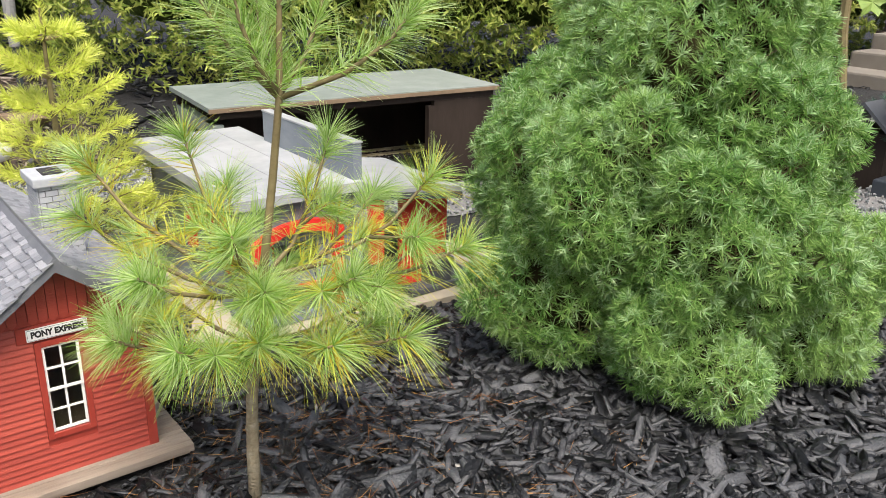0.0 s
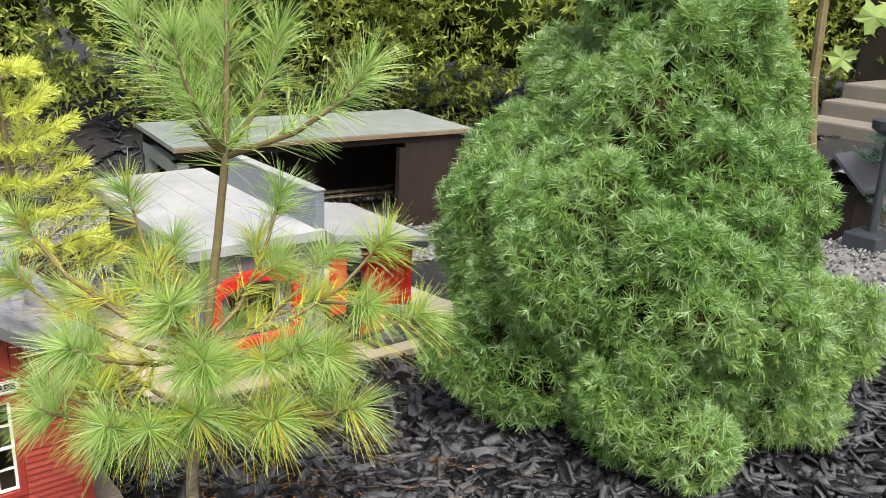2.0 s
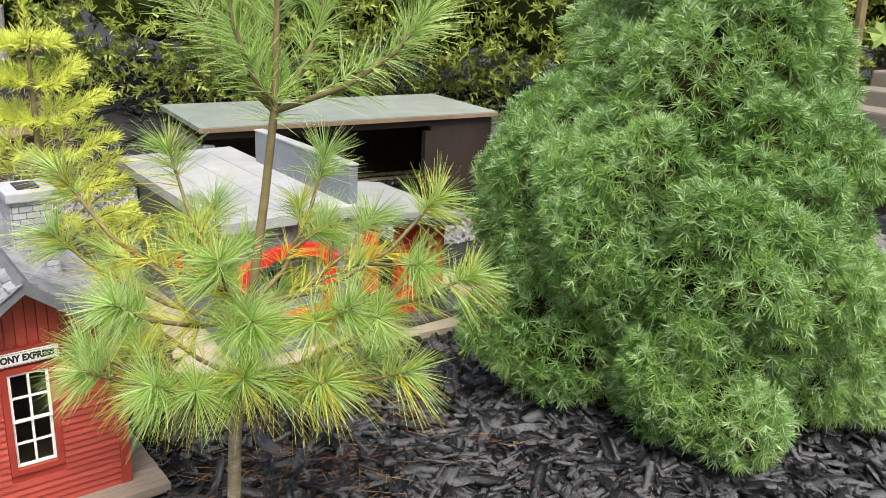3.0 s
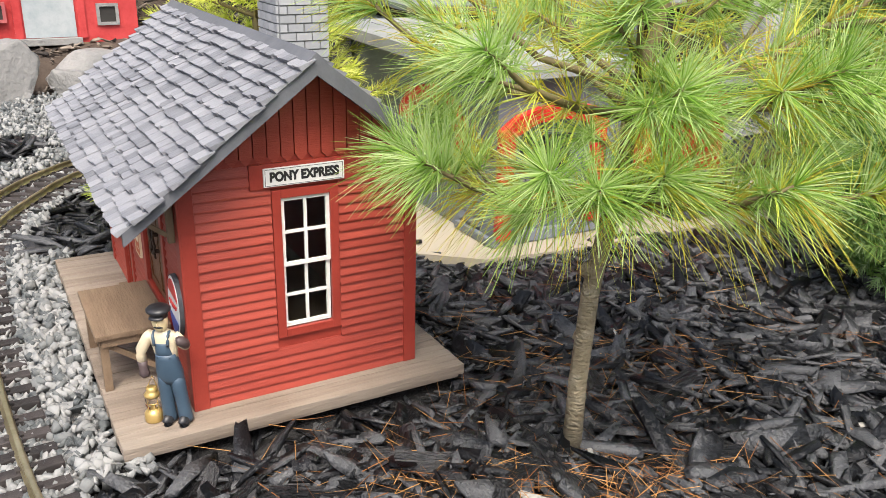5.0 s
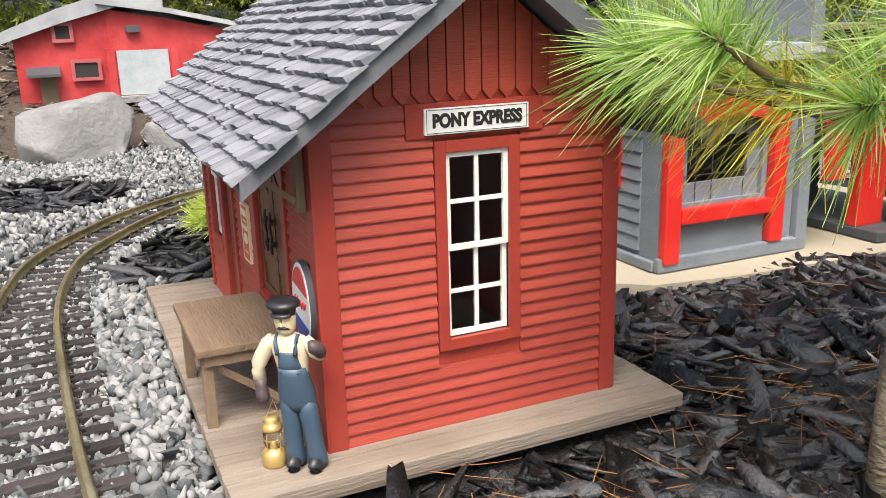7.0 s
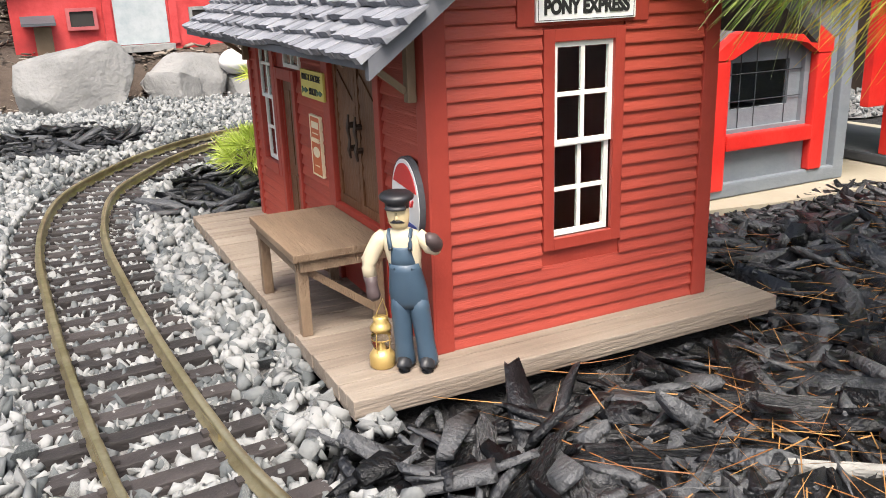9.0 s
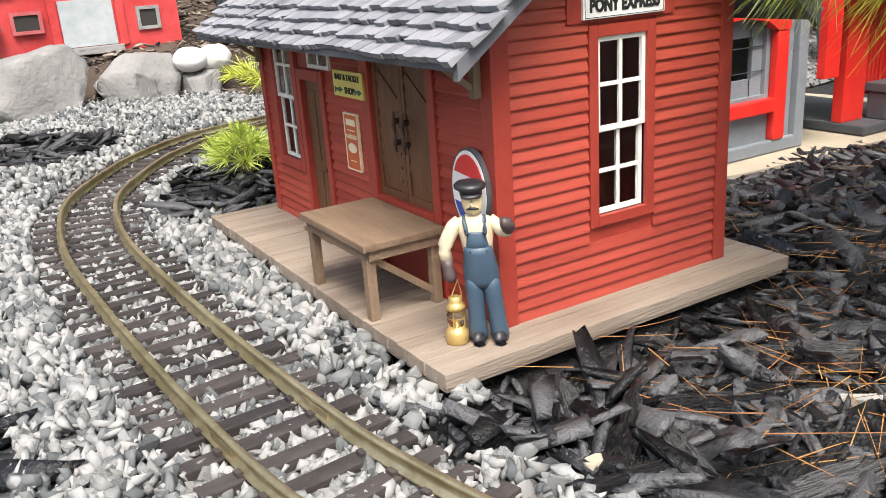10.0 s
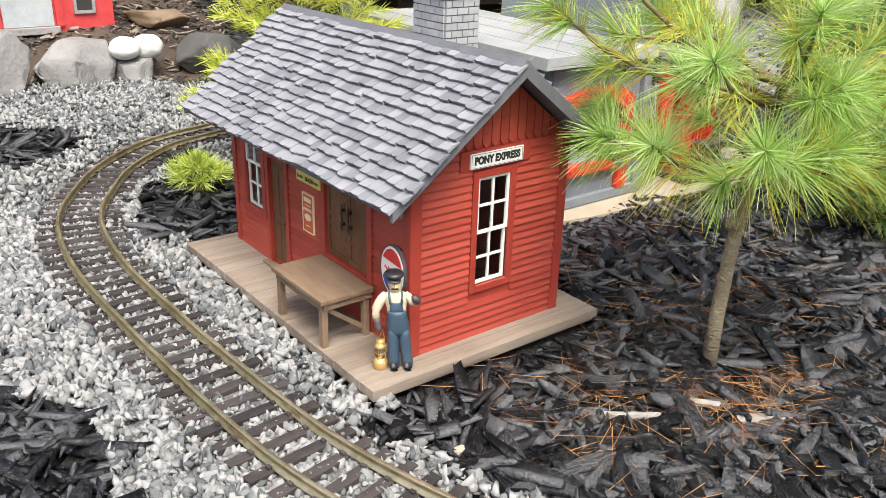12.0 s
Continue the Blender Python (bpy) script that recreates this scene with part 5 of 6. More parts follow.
    b, e, br = base.reshape(-1, 3), tip.reshape(-1, 3), bright.ravel()
    V, F = ribbons(b, e, np.full(len(b), 0.001), np.zeros(len(b)), 1)
    tagged(sheet("crown", V, F, [SPRUCE_NEEDLE, SPRUCE_TIP], t, "short dense green needles", mat_index=br.astype(int)), kind="stuff")
    # buds and twigs under the needles
    sel = r.uniform(size=m) < 0.5
    V, F = ribbons(P[sel] - ax[sel] * 0.035, P[sel] + ax[sel] * 0.005, np.full(sel.sum(), 0.002), np.zeros(sel.sum()), 1)
    tagged(sheet("twig_growth", V, F, TWIG, t), kind="stuff")
    part("trunk", rod([(cx, cy, -0.02), (cx, cy, 0.3), (cx, cy, 0.62)], [0.018, 0.012, 0.003], 10), BARK, t)
    # added solid core, dark colour painting the shade within, so that no daylight shows through
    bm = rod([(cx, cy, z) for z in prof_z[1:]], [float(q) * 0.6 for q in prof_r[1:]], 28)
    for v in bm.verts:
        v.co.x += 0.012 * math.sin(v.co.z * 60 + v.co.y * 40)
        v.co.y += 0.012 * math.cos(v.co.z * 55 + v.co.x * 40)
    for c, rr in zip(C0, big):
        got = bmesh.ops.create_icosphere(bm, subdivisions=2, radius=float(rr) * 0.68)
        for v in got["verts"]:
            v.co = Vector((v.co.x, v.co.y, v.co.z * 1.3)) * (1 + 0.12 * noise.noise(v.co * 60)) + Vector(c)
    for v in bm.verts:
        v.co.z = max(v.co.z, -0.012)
    part("shade_core", bm, SPRUCE_DARK, t, smooth=True)


dwarf_spruce()


def conifer(name, cx, cy, z0, height, radius, seed, label, material, whorls=7, arms=7, needle=0.015, thick=1.0):
    """Small open conifer with feathery shoots."""
    t = thing(name, cx, cy, z0, label, "shrub")
    r = np.random.default_rng(seed)
    part("trunk", rod([(cx, cy, z0 - 0.004), (cx, cy, z0 + height * 0.5), (cx, cy, z0 + height * 0.93)], [0.005 + 0.01 * radius, 0.004, 0.0015], 8), TWIG, t)
    bm = bmesh.new()
    B, E = [], []
    for w in range(whorls):
        f = (w + 0.4) / whorls
        z = z0 + height * (0.05 + 0.85 * f)
        reach = radius * (1.05 - f * 0.85)
        for k in range(arms):
            a = 2 * math.pi * (k + 0.5 * (w % 2)) / arms + r.normal(0, 0.2)
            way = np.array([math.cos(a), math.sin(a), 0])
            rr = reach * r.uniform(0.75, 1.1)
            p, q = np.array([cx, cy, z]), np.array([cx, cy, z]) + way * rr + np.array([0, 0, rr * r.uniform(0.25, 0.6)])
            rod([p, (p + q) / 2, q], [0.0018, 0.0013, 0.0008], 5, bm)
            b0, e0 = brush(p + (q - p) * 0.25, q, int((50 + 650 * rr) * thick), needle, 0.2, r, 0.8)
            B.append(b0)
            E.append(e0)
            for s in (-1, 1):
                for g in (0.45, 0.68):
                    c = a + s * r.uniform(0.5, 0.8)
                    p2 = p + (q - p) * g
                    q2 = p2 + np.array([math.cos(c), math.sin(c), 0.3]) * rr * 0.38
                    b0, e0 = brush(p2, q2, int((22 + 330 * rr) * thick), needle * 0.9, 0.2, r, 0.8)
                    B.append(b0)
                    E.append(e0)
    b0, e0 = brush((cx, cy, z0 + height * 0.82), (cx, cy, z0 + height), 160, 0.013, 0.2, r, 0.7)
    B.append(b0)
    E.append(e0)
    part("branchwork", bm, TWIG, t)
    B, E = np.concatenate(B), np.concatenate(E)
    V, F = ribbons(B, E, np.full(len(B), 0.0011), r.uniform(0, 0.2, len(B)), 1)
    tagged(sheet("foliage", V, F, material, t), kind="stuff")


conifer("golden_spruce", 0.185, 0.455, -0.013, 0.36, 0.14, 31, "small golden-yellow spruce behind the station", GOLD_NEEDLE, 7, 8, 0.018)
conifer("golden_seedling", 0.035, 0.42, -0.013, 0.034, 0.03, 32, "tiny lime-yellow conifer seedling beside the platform", SEEDLING, 2, 6, 0.02, 0.5)


def hedge():
    r = np.random.default_rng(41)
    for k, ang in enumerate(np.linspace(4, 122, 15)):
        a = radians(ang)
        D = 2.25 + 0.08 * math.sin(k * 2.3)
        if ang < 30:
            D = 3.1
        if ang > 74:
            D = 2.65
        cx, cy = D * math.cos(a), -0.6 + D * math.sin(a)
        g = float(gz(cx, cy))
        hgt, rad = 0.95 + 0.12 * math.sin(k * 1.7), 0.33
        t = thing("yew_shrub", cx, cy, g, "dense dark green yew shrub in the back hedge", "shrub", "hedge shrubs")
        # added solid filler; its darker green paints the shade between the leaves
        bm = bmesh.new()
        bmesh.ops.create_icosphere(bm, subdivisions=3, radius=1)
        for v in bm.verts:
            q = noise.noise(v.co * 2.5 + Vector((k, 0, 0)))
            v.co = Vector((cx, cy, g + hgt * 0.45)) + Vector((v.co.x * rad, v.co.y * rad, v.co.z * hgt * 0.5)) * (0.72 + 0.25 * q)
        part("shade_core", bm, YEW_DARK, t)
        n = 1150
        d = unit(r.normal(size=(n, 3)))
        d[:, :2] -= np.array([math.cos(a), math.sin(a)]) * 0.5
        d = unit(d)
        P = np.array([cx, cy, g + hgt * 0.45]) + d * np.array([rad, rad, hgt * 0.52]) * (0.78 + 0.27 * r.uniform(size=(n, 1)))
        P[:, 2] = np.maximum(P[:, 2], g + 0.01)
        B, E = [], []
        for p, q in zip(P, unit(d + np.array([0, 0, 0.5]) + r.normal(0, 0.35, d.shape))):
            b0, e0 = brush(p, p + q * r.uniform(0.07, 0.13), 19, 0.018, 0.35, r, 0.3)
            B.append(b0)
            E.append(e0)
        B, E = np.concatenate(B), np.concatenate(E)
        V, F = ribbons(B, E, np.full(len(B), 0.0062), np.zeros(len(B)), 1)
        tagged(sheet("leaves", V, F, YEW_LEAF, t), kind="stuff")


hedge()


# ---- buildings and stones behind ----
def arch_house():
    x0, x1, y0, y1 = 0.314, 0.445, 0.2, 0.515
    zb, zt = -0.0275, 0.126
    t = thing("engine_house", 0.4, 0.36, zb, "blue-grey model house with red arched windows and silver roof", "model building")
    # front with an arched opening, one side with another
    ox0, ox1, oz0, oz1 = 0.333, 0.411, 0.022, 0.082
    fw = part("front_wall", box(x0, ox0, y0, y0 + 0.01, zb, zt), GREY_WALL, t)
    part("wall_panel", box(ox1, x1, y0, y0 + 0.01, zb, zt), GREY_WALL, fw)
    part("wall_panel", box(ox0, ox1, y0, y0 + 0.01, zb, oz0), GREY_WALL, fw)
    part("wall_panel", box(ox0, ox1, y0, y0 + 0.01, oz1, zt), GREY_WALL, fw)
    bm = box(x0, x0 + 0.01, y0 + 0.01, 0.26, zb, zt)
    box(x0, x0 + 0.01, 0.36, y1, zb, zt, 0, bm)
    box(x0, x0 + 0.01, 0.26, 0.36, zb, 0.02, 0, bm)
    box(x0, x0 + 0.01, 0.26, 0.36, 0.085, zt, 0, bm)
    side = part("side_wall", bm, GREY_WALL, t, "blue-grey rough sided wall")
    for i in range(13):
        z = zb + 0.012 + i * 0.0108
        part("siding_board", prism([(x0, z), (x0 - 0.0028, z), (x0 - 0.0008, z + 0.0104), (x0, z + 0.0104)], "y", y0 + 0.022, 0.258), GREY_WALL, side)
    part("back_wall", box(x0, x1, y1 - 0.01, y1, zb, zt), GREY_WALL, t)
    part("base_course", box(x0 - 0.004, x1 + 0.004, y0 - 0.006, y0, zb, zb + 0.011, 0.0015), GREY_WALL, t)
    part("base_course", box(x0 - 0.006, x0, y0, 0.26, zb, zb + 0.008, 0.0015), GREY_WALL, t)
    # window grid with ragged grey glazing bars
    fr = part("window_frame", box(ox0, ox1, y0 + 0.004, y0 + 0.008, oz0, oz0 + 0.014), GREY_WALL, t, "grey glazing frame with dark wires")
    part("frame_top", box(ox0, ox1, y0 + 0.004, y0 + 0.008, oz1 - 0.012, oz1), GREY_WALL, fr)
    part("frame_side", box(ox0, ox0 + 0.008, y0 + 0.004, y0 + 0.008, oz0 + 0.014, oz1 - 0.012), GREY_WALL, fr)
    part("frame_side", box(ox1 - 0.012, ox1, y0 + 0.004, y0 + 0.008, oz0 + 0.014, oz1 - 0.012), GREY_WALL, fr)
    for i in (1, 2, 4):
        u = ox0 + (ox1 - ox0) * i / 5
        part("glazing_bar", rod([(u, y0 + 0.003, oz0), (u, y0 + 0.003, oz1)], 0.0004, 5), BLACK_METAL, fr)
    for i in (1, 2):
        z = oz0 + (oz1 - oz0) * i / 3
        part("glazing_bar", rod([(ox0, y0 + 0.0026, z), (ox1, y0 + 0.0026, z)], 0.0004, 5), BLACK_METAL, fr)
    # red surround: posts, sill and arch
    ar = part("red_post", box(0.3135, 0.3285, y0 - 0.008, y0, zb + 0.006, 0.074, 0.002), BRIGHT_RED, t, "bright red arched surround")
    part("post", box(0.4155, 0.43, y0 - 0.008, y0, zb + 0.011, 0.074, 0.002), BRIGHT_RED, ar)
    part("sill", box(0.3285, 0.4155, y0 - 0.009, y0, 0.008, 0.0195, 0.0015), BRIGHT_RED, ar)
    pts = [(0.3135, 0.074), (0.3135, 0.079), (0.332, 0.0915), (0.355, 0.0975), (0.387, 0.099), (0.4125, 0.095), (0.43, 0.084), (0.43, 0.074), (0.4155, 0.074), (0.402, 0.082), (0.377, 0.0865), (0.352, 0.0845), (0.3285, 0.074)]
    part("arch", prism(pts, "y", y0 - 0.0085, y0), BRIGHT_RED, ar)
    # arch over the side opening
    pts = [(0.245, 0.03), (0.245, 0.07), (0.265, 0.092), (0.31, 0.103), (0.355, 0.092), (0.375, 0.07), (0.375, 0.03), (0.36, 0.03), (0.36, 0.066), (0.345, 0.08), (0.31, 0.089), (0.275, 0.08), (0.26, 0.066), (0.26, 0.03)]
    part("side_arch", prism(pts, "x", x0 - 0.008, x0), BRIGHT_RED, t, "bright red arch over the side opening")
    # roof: pale sheets with raised seams, and the end parapet
    roof = part("roof", prism([(y0 - 0.014, 0.124), (y1 + 0.012, 0.128), (y1 + 0.012, 0.14), (y0 - 0.014, 0.1355)], "x", 0.29, x1 + 0.008), METAL_ROOF, t, "silver painted sheet roof")
    for i in range(1, 4):
        x = 0.29 + (x1 - 0.282) * i / 4
        part("roof_seam", prism([(y0 - 0.013, 0.1355), (y1 + 0.011, 0.14), (y1 + 0.011, 0.1406), (y0 - 0.013, 0.1361)], "x", x - 0.0012, x + 0.0012), METAL_ROOF, roof)
    part("parapet", box(x1 + 0.0005, x1 + 0.0125, y0 - 0.006, 0.43, zb, 0.179, 0.001), GREY_WALL, t, "blue-grey end wall rising above the roof")
    part("parapet_cap", box(x1 - 0.0005, x1 + 0.0135, y0 - 0.007, 0.431, 0.179, 0.1815, 0.0008), METAL_ROOF, t)
    part("end_wall", box(x1 + 0.0005, x1 + 0.0125, 0.4305, y1, zb, 0.127), GREY_WALL, t)
    part("inner_floor", box(x0 + 0.01, x1, y0 + 0.01, y1 - 0.01, zb, zb + 0.004), DARK_GREY, t)
    # things on a shelf inside the window
    part("inner_shelf", box(x0 + 0.012, x1 - 0.002, 0.27, 0.3, 0.018, 0.024), DARK_GREY, t)
    part("red_crate", box(0.352, 0.378, 0.274, 0.292, 0.024, 0.048, 0.002), BRIGHT_RED, t)


arch_house()


def canopy():
    zb = -0.0275
    t = thing("pump_canopy", 0.54, 0.25, zb, "red-posted canopy with a pale roof beside the grey house", "model building")
    part("platform", box(0.518, 0.63, 0.176, 0.335, zb, zb + 0.009, 0.002), DARK_GREY, t)
    part("roof", prism([(0.4585, 0.124), (0.592, 0.104), (0.592, 0.1105), (0.4585, 0.1315)], "y", 0.172, 0.35), METAL_ROOF, t, "pale painted canopy roof")
    part("fascia", prism([(0.4585, 0.1155), (0.592, 0.0955), (0.592, 0.1035), (0.4585, 0.1235)], "y", 0.17, 0.1745), DARK_GREY, t)
    part("red_panel", box(0.4585, 0.478, 0.178, 0.186, 0.03, 0.115, 0.0008), BRIGHT_RED, t)
    part("red_post", box(0.519, 0.55, 0.199, 0.21, zb + 0.009, 0.105, 0.001), BRIGHT_RED, t)
    part("red_post", box(0.582, 0.59, 0.199, 0.21, zb + 0.009, 0.0985, 0.0008), BRIGHT_RED, t)
    for i in range(5):
        part("slat", box(0.5525 + i * 0.006, 0.5565 + i * 0.006, 0.203, 0.206, zb + 0.03, 0.0995), BRIGHT_RED, t)
    part("planter_block", box(0.553, 0.585, 0.18, 0.198, zb + 0.009, zb + 0.034, 0.001), DARK_GREY, t)
    part("planter_ledge", box(0.551, 0.587, 0.178, 0.2, zb + 0.034, zb + 0.042, 0.001), DARK_GREY, t)
    py = part("pylon", prism([(0.545, zb + 0.009), (0.581, zb + 0.009), (0.578, 0.028), (0.548, 0.028)], "y", 0.295, 0.32), DARK_GREY, t, "dark grey pump pylon")
    part("pylon_cap", prism([(0.541, 0.037), (0.548, 0.03), (0.58, 0.032), (0.585, 0.04), (0.562, 0.045)], "y", 0.291, 0.324), DARK_GREY, py)


canopy()


def pad():
    """Cream concrete slab under the grey house with a curved edging that runs off behind the spruce."""
    inner = [(0.245, 0.215), (0.292, 0.176), (0.36, 0.165), (0.44, 0.16), (0.52, 0.158), (0.6, 0.15), (0.72, 0.08), (0.86, 0.0), (0.98, -0.09), (1.1, -0.2), (1.2, -0.32)]
    outer = [(0.245, 0.6), (0.32, 0.6), (0.5, 0.58), (0.68, 0.42), (0.7, 0.27), (0.72, 0.215), (0.78, 0.125), (0.9, 0.045), (1.015, -0.05), (1.14, -0.165), (1.245, -0.29)]
    bm = bmesh.new()
    top = lambda p: max(-0.03, -0.028 + 0.008 * float(S((p[1] * -1 + 0.1) / 0.2)))
    a = [bm.verts.new((*p, top(p))) for p in inner]
    b = [bm.verts.new((*p, top(p))) for p in outer]
    c = [bm.verts.new((v.co.x, v.co.y, v.co.z - 0.03)) for v in a]
    d = [bm.verts.new((v.co.x, v.co.y, v.co.z - 0.03)) for v in b]
    for i in range(len(a) - 1):
        bm.faces.new((a[i], b[i], b[i + 1], a[i + 1]))
        bm.faces.new((a[i], a[i + 1], c[i + 1], c[i]))
        bm.faces.new((b[i], d[i], d[i + 1], b[i + 1]))
    bmesh.ops.recalc_face_normals(bm, faces=bm.faces)
    ob = part("pavement", bm, CONCRETE)
    tagged(ob, "cream concrete slab and edging under the grey house", "pavement", kind="structure")


pad()


def train_shed():
    B, C = Vector((0.482, 0.695)), Vector((1.04, 0.636))
    zb = -0.05
    zr = 0.137
    t = thing("train_shed", 0.79, 0.8, zb, "long dark brown train shed with a grey-green flat roof", "model building")
    ux = (C - B).normalized()
    uy = Vector((-ux.y, ux.x))
    L, W = (C - B).length, 0.23
    def P(a, b, z):
        q = B + ux * a + uy * b
        return (q.x, q.y, z)
    def block(a0, a1, b0, b1, z0, z1, bm=None):
        bm = bmesh.new() if bm is None else bm
        v = [bm.verts.new(P(a, b, z)) for z in (z0, z1) for a, b in ((a0, b0), (a1, b0), (a1, b1), (a0, b1))]
        for f in ((0, 3, 2, 1), (4, 5, 6, 7), (0, 1, 5, 4), (1, 2, 6, 5), (2, 3, 7, 6), (3, 0, 4, 7)):
            bm.faces.new([v[i] for i in f])
        return bm
    part("roof", block(-0.008, L + 0.008, -0.008, W + 0.008, zr - 0.007, zr + 0.001), GREEN_GREY, t, "worn grey-green painted roof board")
    part("roof_edge", block(-0.0085, L + 0.0085, -0.0095, -0.008, zr - 0.008, zr - 0.001), OLD_WOOD, t)
    part("header", block(0.0, L, 0.0, 0.014, zr - 0.0205, zr - 0.0075), DARK_BROWN, t)
    part("end_panel", block(L - 0.135, L, 0.0, 0.012, zb, zr - 0.021), DARK_BROWN, t)
    part("post", block(L - 0.148, L - 0.1355, -0.002, 0.012, zb, zr - 0.0305), DARK_BROWN, t)
    part("post", block(L - 0.29, L - 0.275, 0.1, 0.114, zb, zr - 0.0305), DARK_BROWN, t)
    part("post", block(0.0, 0.018, 0.0, 0.012, zb, zr - 0.0305), GREEN_GREY, t)
    part("back_wall", block(0, L, W - 0.012, W, zb, zr - 0.0075), DARK_BROWN, t)
    part("end_wall", block(L - 0.012, L, 0.013, W - 0.013, zb, zr - 0.0305), DARK_BROWN, t)
    bm = block(0, 0.014, 0.0145, 0.05, zb, zr - 0.0305)
    part("side_post", bm, GREEN_GREY, t)
    part("side_post", block(0, 0.014, W - 0.045, W - 0.0125, zb, zr - 0.0305), GREEN_GREY, t)
    part("side_header", block(-0.002, 0.014, 0.0145, W - 0.0125, zr - 0.052, zr - 0.0305), GREEN_GREY, t)


train_shed()


def boulder(name, c, size, seed, material, label, turn=0.0, flat=0.5):
    r = random.Random(seed)
    bm = bmesh.new()
    bmesh.ops.create_icosphere(bm, subdivisions=4, radius=1)
    planes = [(Vector((r.gauss(0, 1), r.gauss(0, 1), r.gauss(0, 0.7))).normalized(), r.uniform(0.55, 0.76)) for _ in range(14)]
    if name == "white_stone":
        planes = []
    planes += [(Vector((0.12, -1, 0.2)).normalized(), flat), (Vector((-0.25 if seed == 3 else 0.1, 0, 1)).normalized(), flat + 0.05)]
    m = pose(0, 0, 0, 0, 0, turn)
    for v in bm.verts:
        p = v.co.copy()
        for nn, k in planes:
            d = p.dot(nn) - k
            if d > 0:
                p -= nn * d
        p += v.co * 0.035 * noise.noise(v.co * 2.6 + Vector((seed, 0, 0))) + v.co * 0.025 * noise.noise(v.co * 11 + Vector((seed, 0, 0)))
        q = m @ Vector((p.x * size[0], p.y * size[1], p.z * size[2]))
        v.co = q + Vector(c)
    ob = part(name, bm, material, None, smooth=True)
    tagged(ob, label, "boulder", "boulders round the garden" if name == "boulder" else "")
    return ob


boulder("boulder", (-0.058, 1.035, 0.004), (0.1, 0.085, 0.086), 3, ROCK, "large pale grey boulder with a flat face", 8, 0.6)
boulder("boulder", (0.092, 1.06, -0.004), (0.083, 0.08, 0.074), 4, ROCK, "pale grey block-shaped boulder below the red barn", -6, 0.62)
boulder("boulder", (0.075, 1.02, -0.01), (0.05, 0.05, 0.05), 8, ROCK, "small wedge-shaped grey rock between boulders", 30, 0.6)
boulder("boulder", (0.185, 1.045, -0.012), (0.046, 0.05, 0.042), 5, ROCK, "low grey rock at the gravel edge", 20, 0.6)
boulder("boulder", (1.09, 0.565, 0.05), (0.085, 0.07, 0.14), 6, ROCK, "tall pale boulder beside the train shed", 25, 0.6)
boulder("white_stone", (0.17, 1.035, 0.031), (0.026, 0.022, 0.019), 12, WHITE_STONE, "smooth white quartz stone on a grey rock", 0, 0.9)
boulder("white_stone", (0.21, 1.045, 0.029), (0.028, 0.022, 0.021), 13, WHITE_STONE, "rounded white quartz stone on a grey rock", 20, 0.9)
boulder("boulder", (0.33, 1.06, 0.005), (0.07, 0.06, 0.05), 14, mat("dark_slate", [(0.045, 0.045, 0.045), (0.085, 0.085, 0.082)], 14, 0.8, 0.4), "dark slate block at the gravel edge", 10, 0.66)
boulder("bark_slab", (0.29, 1.19, 0.055), (0.075, 0.045, 0.02), 15, OLD_WOOD, "pale weathered bark slab lying on soil", -15, 0.6)
boulder("light_stone", (-0.03, -0.088, -0.009), (0.006, 0.005, 0.005), 16, CONCRETE, "small tan stone at the gravel edge")


def pale_wood():
    """Bleached bits of wood lying on the mulch."""
    grey = mat("bleached_wood", [(0.12, 0.115, 0.1), (0.22, 0.21, 0.19), (0.34, 0.33, 0.3)], 60, 0.8, 0.7, 300, stretch=(0.4, 2, 2), dist=0.002)
    r = random.Random(9)
    for x, y, size, turn in ((0.075, -0.122, 0.03, -42), (0.122, -0.138, 0.017, -60), (0.136, -0.168, 0.028, -30), (0.172, -0.116, 0.012, 60), (0.21, 0.02, 0.022, 15), (0.33, -0.17, 0.024, -20), (0.27, -0.02, 0.016, 70)):
        V, F = rough_chunk(r.randrange(99))
        z = float(gz(x, y)) + 0.0055
        bm = bmesh.new()
        m = Matrix.Translation((x, y, z)) @ pose(0, 0, 0, r.uniform(-10, 10), r.uniform(-6, 6), turn)
        vs = [bm.verts.new(m @ (Vector(v) * size)) for v in V]
        for f in F:
            bm.faces.new([vs[i] for i in f])
        ob = part("wood_scrap", bm, grey)
        tagged(ob, "bleached grey scrap of wood lying on mulch", "wood scrap", "pale wood scraps")


pale_wood()


def soil_bank():
    ax, ay = np.arange(-0.6, 0.44, 0.02), np.arange(1.02, 1.5, 0.02)
    X, Y = np.meshgrid(ax, ay, indexing="ij")
    n = len(ay)
    Z = gz(X, Y) + 0.003 + 0.004 * np.sin(X * 60) * np.sin(Y * 47)
    i = (np.arange(len(ax) - 1)[:, None] * n + np.arange(n - 1)[None, :]).ravel()
    ob = sheet("soil_bank", np.stack([X, Y, Z], -1).reshape(-1, 3), np.stack([i, i + n, i + n + 1, i + 1], -1), BANK, smooth=True)
    tagged(ob, "bare brown soil bank below the red barn", "soil", kind="structure")


soil_bank()


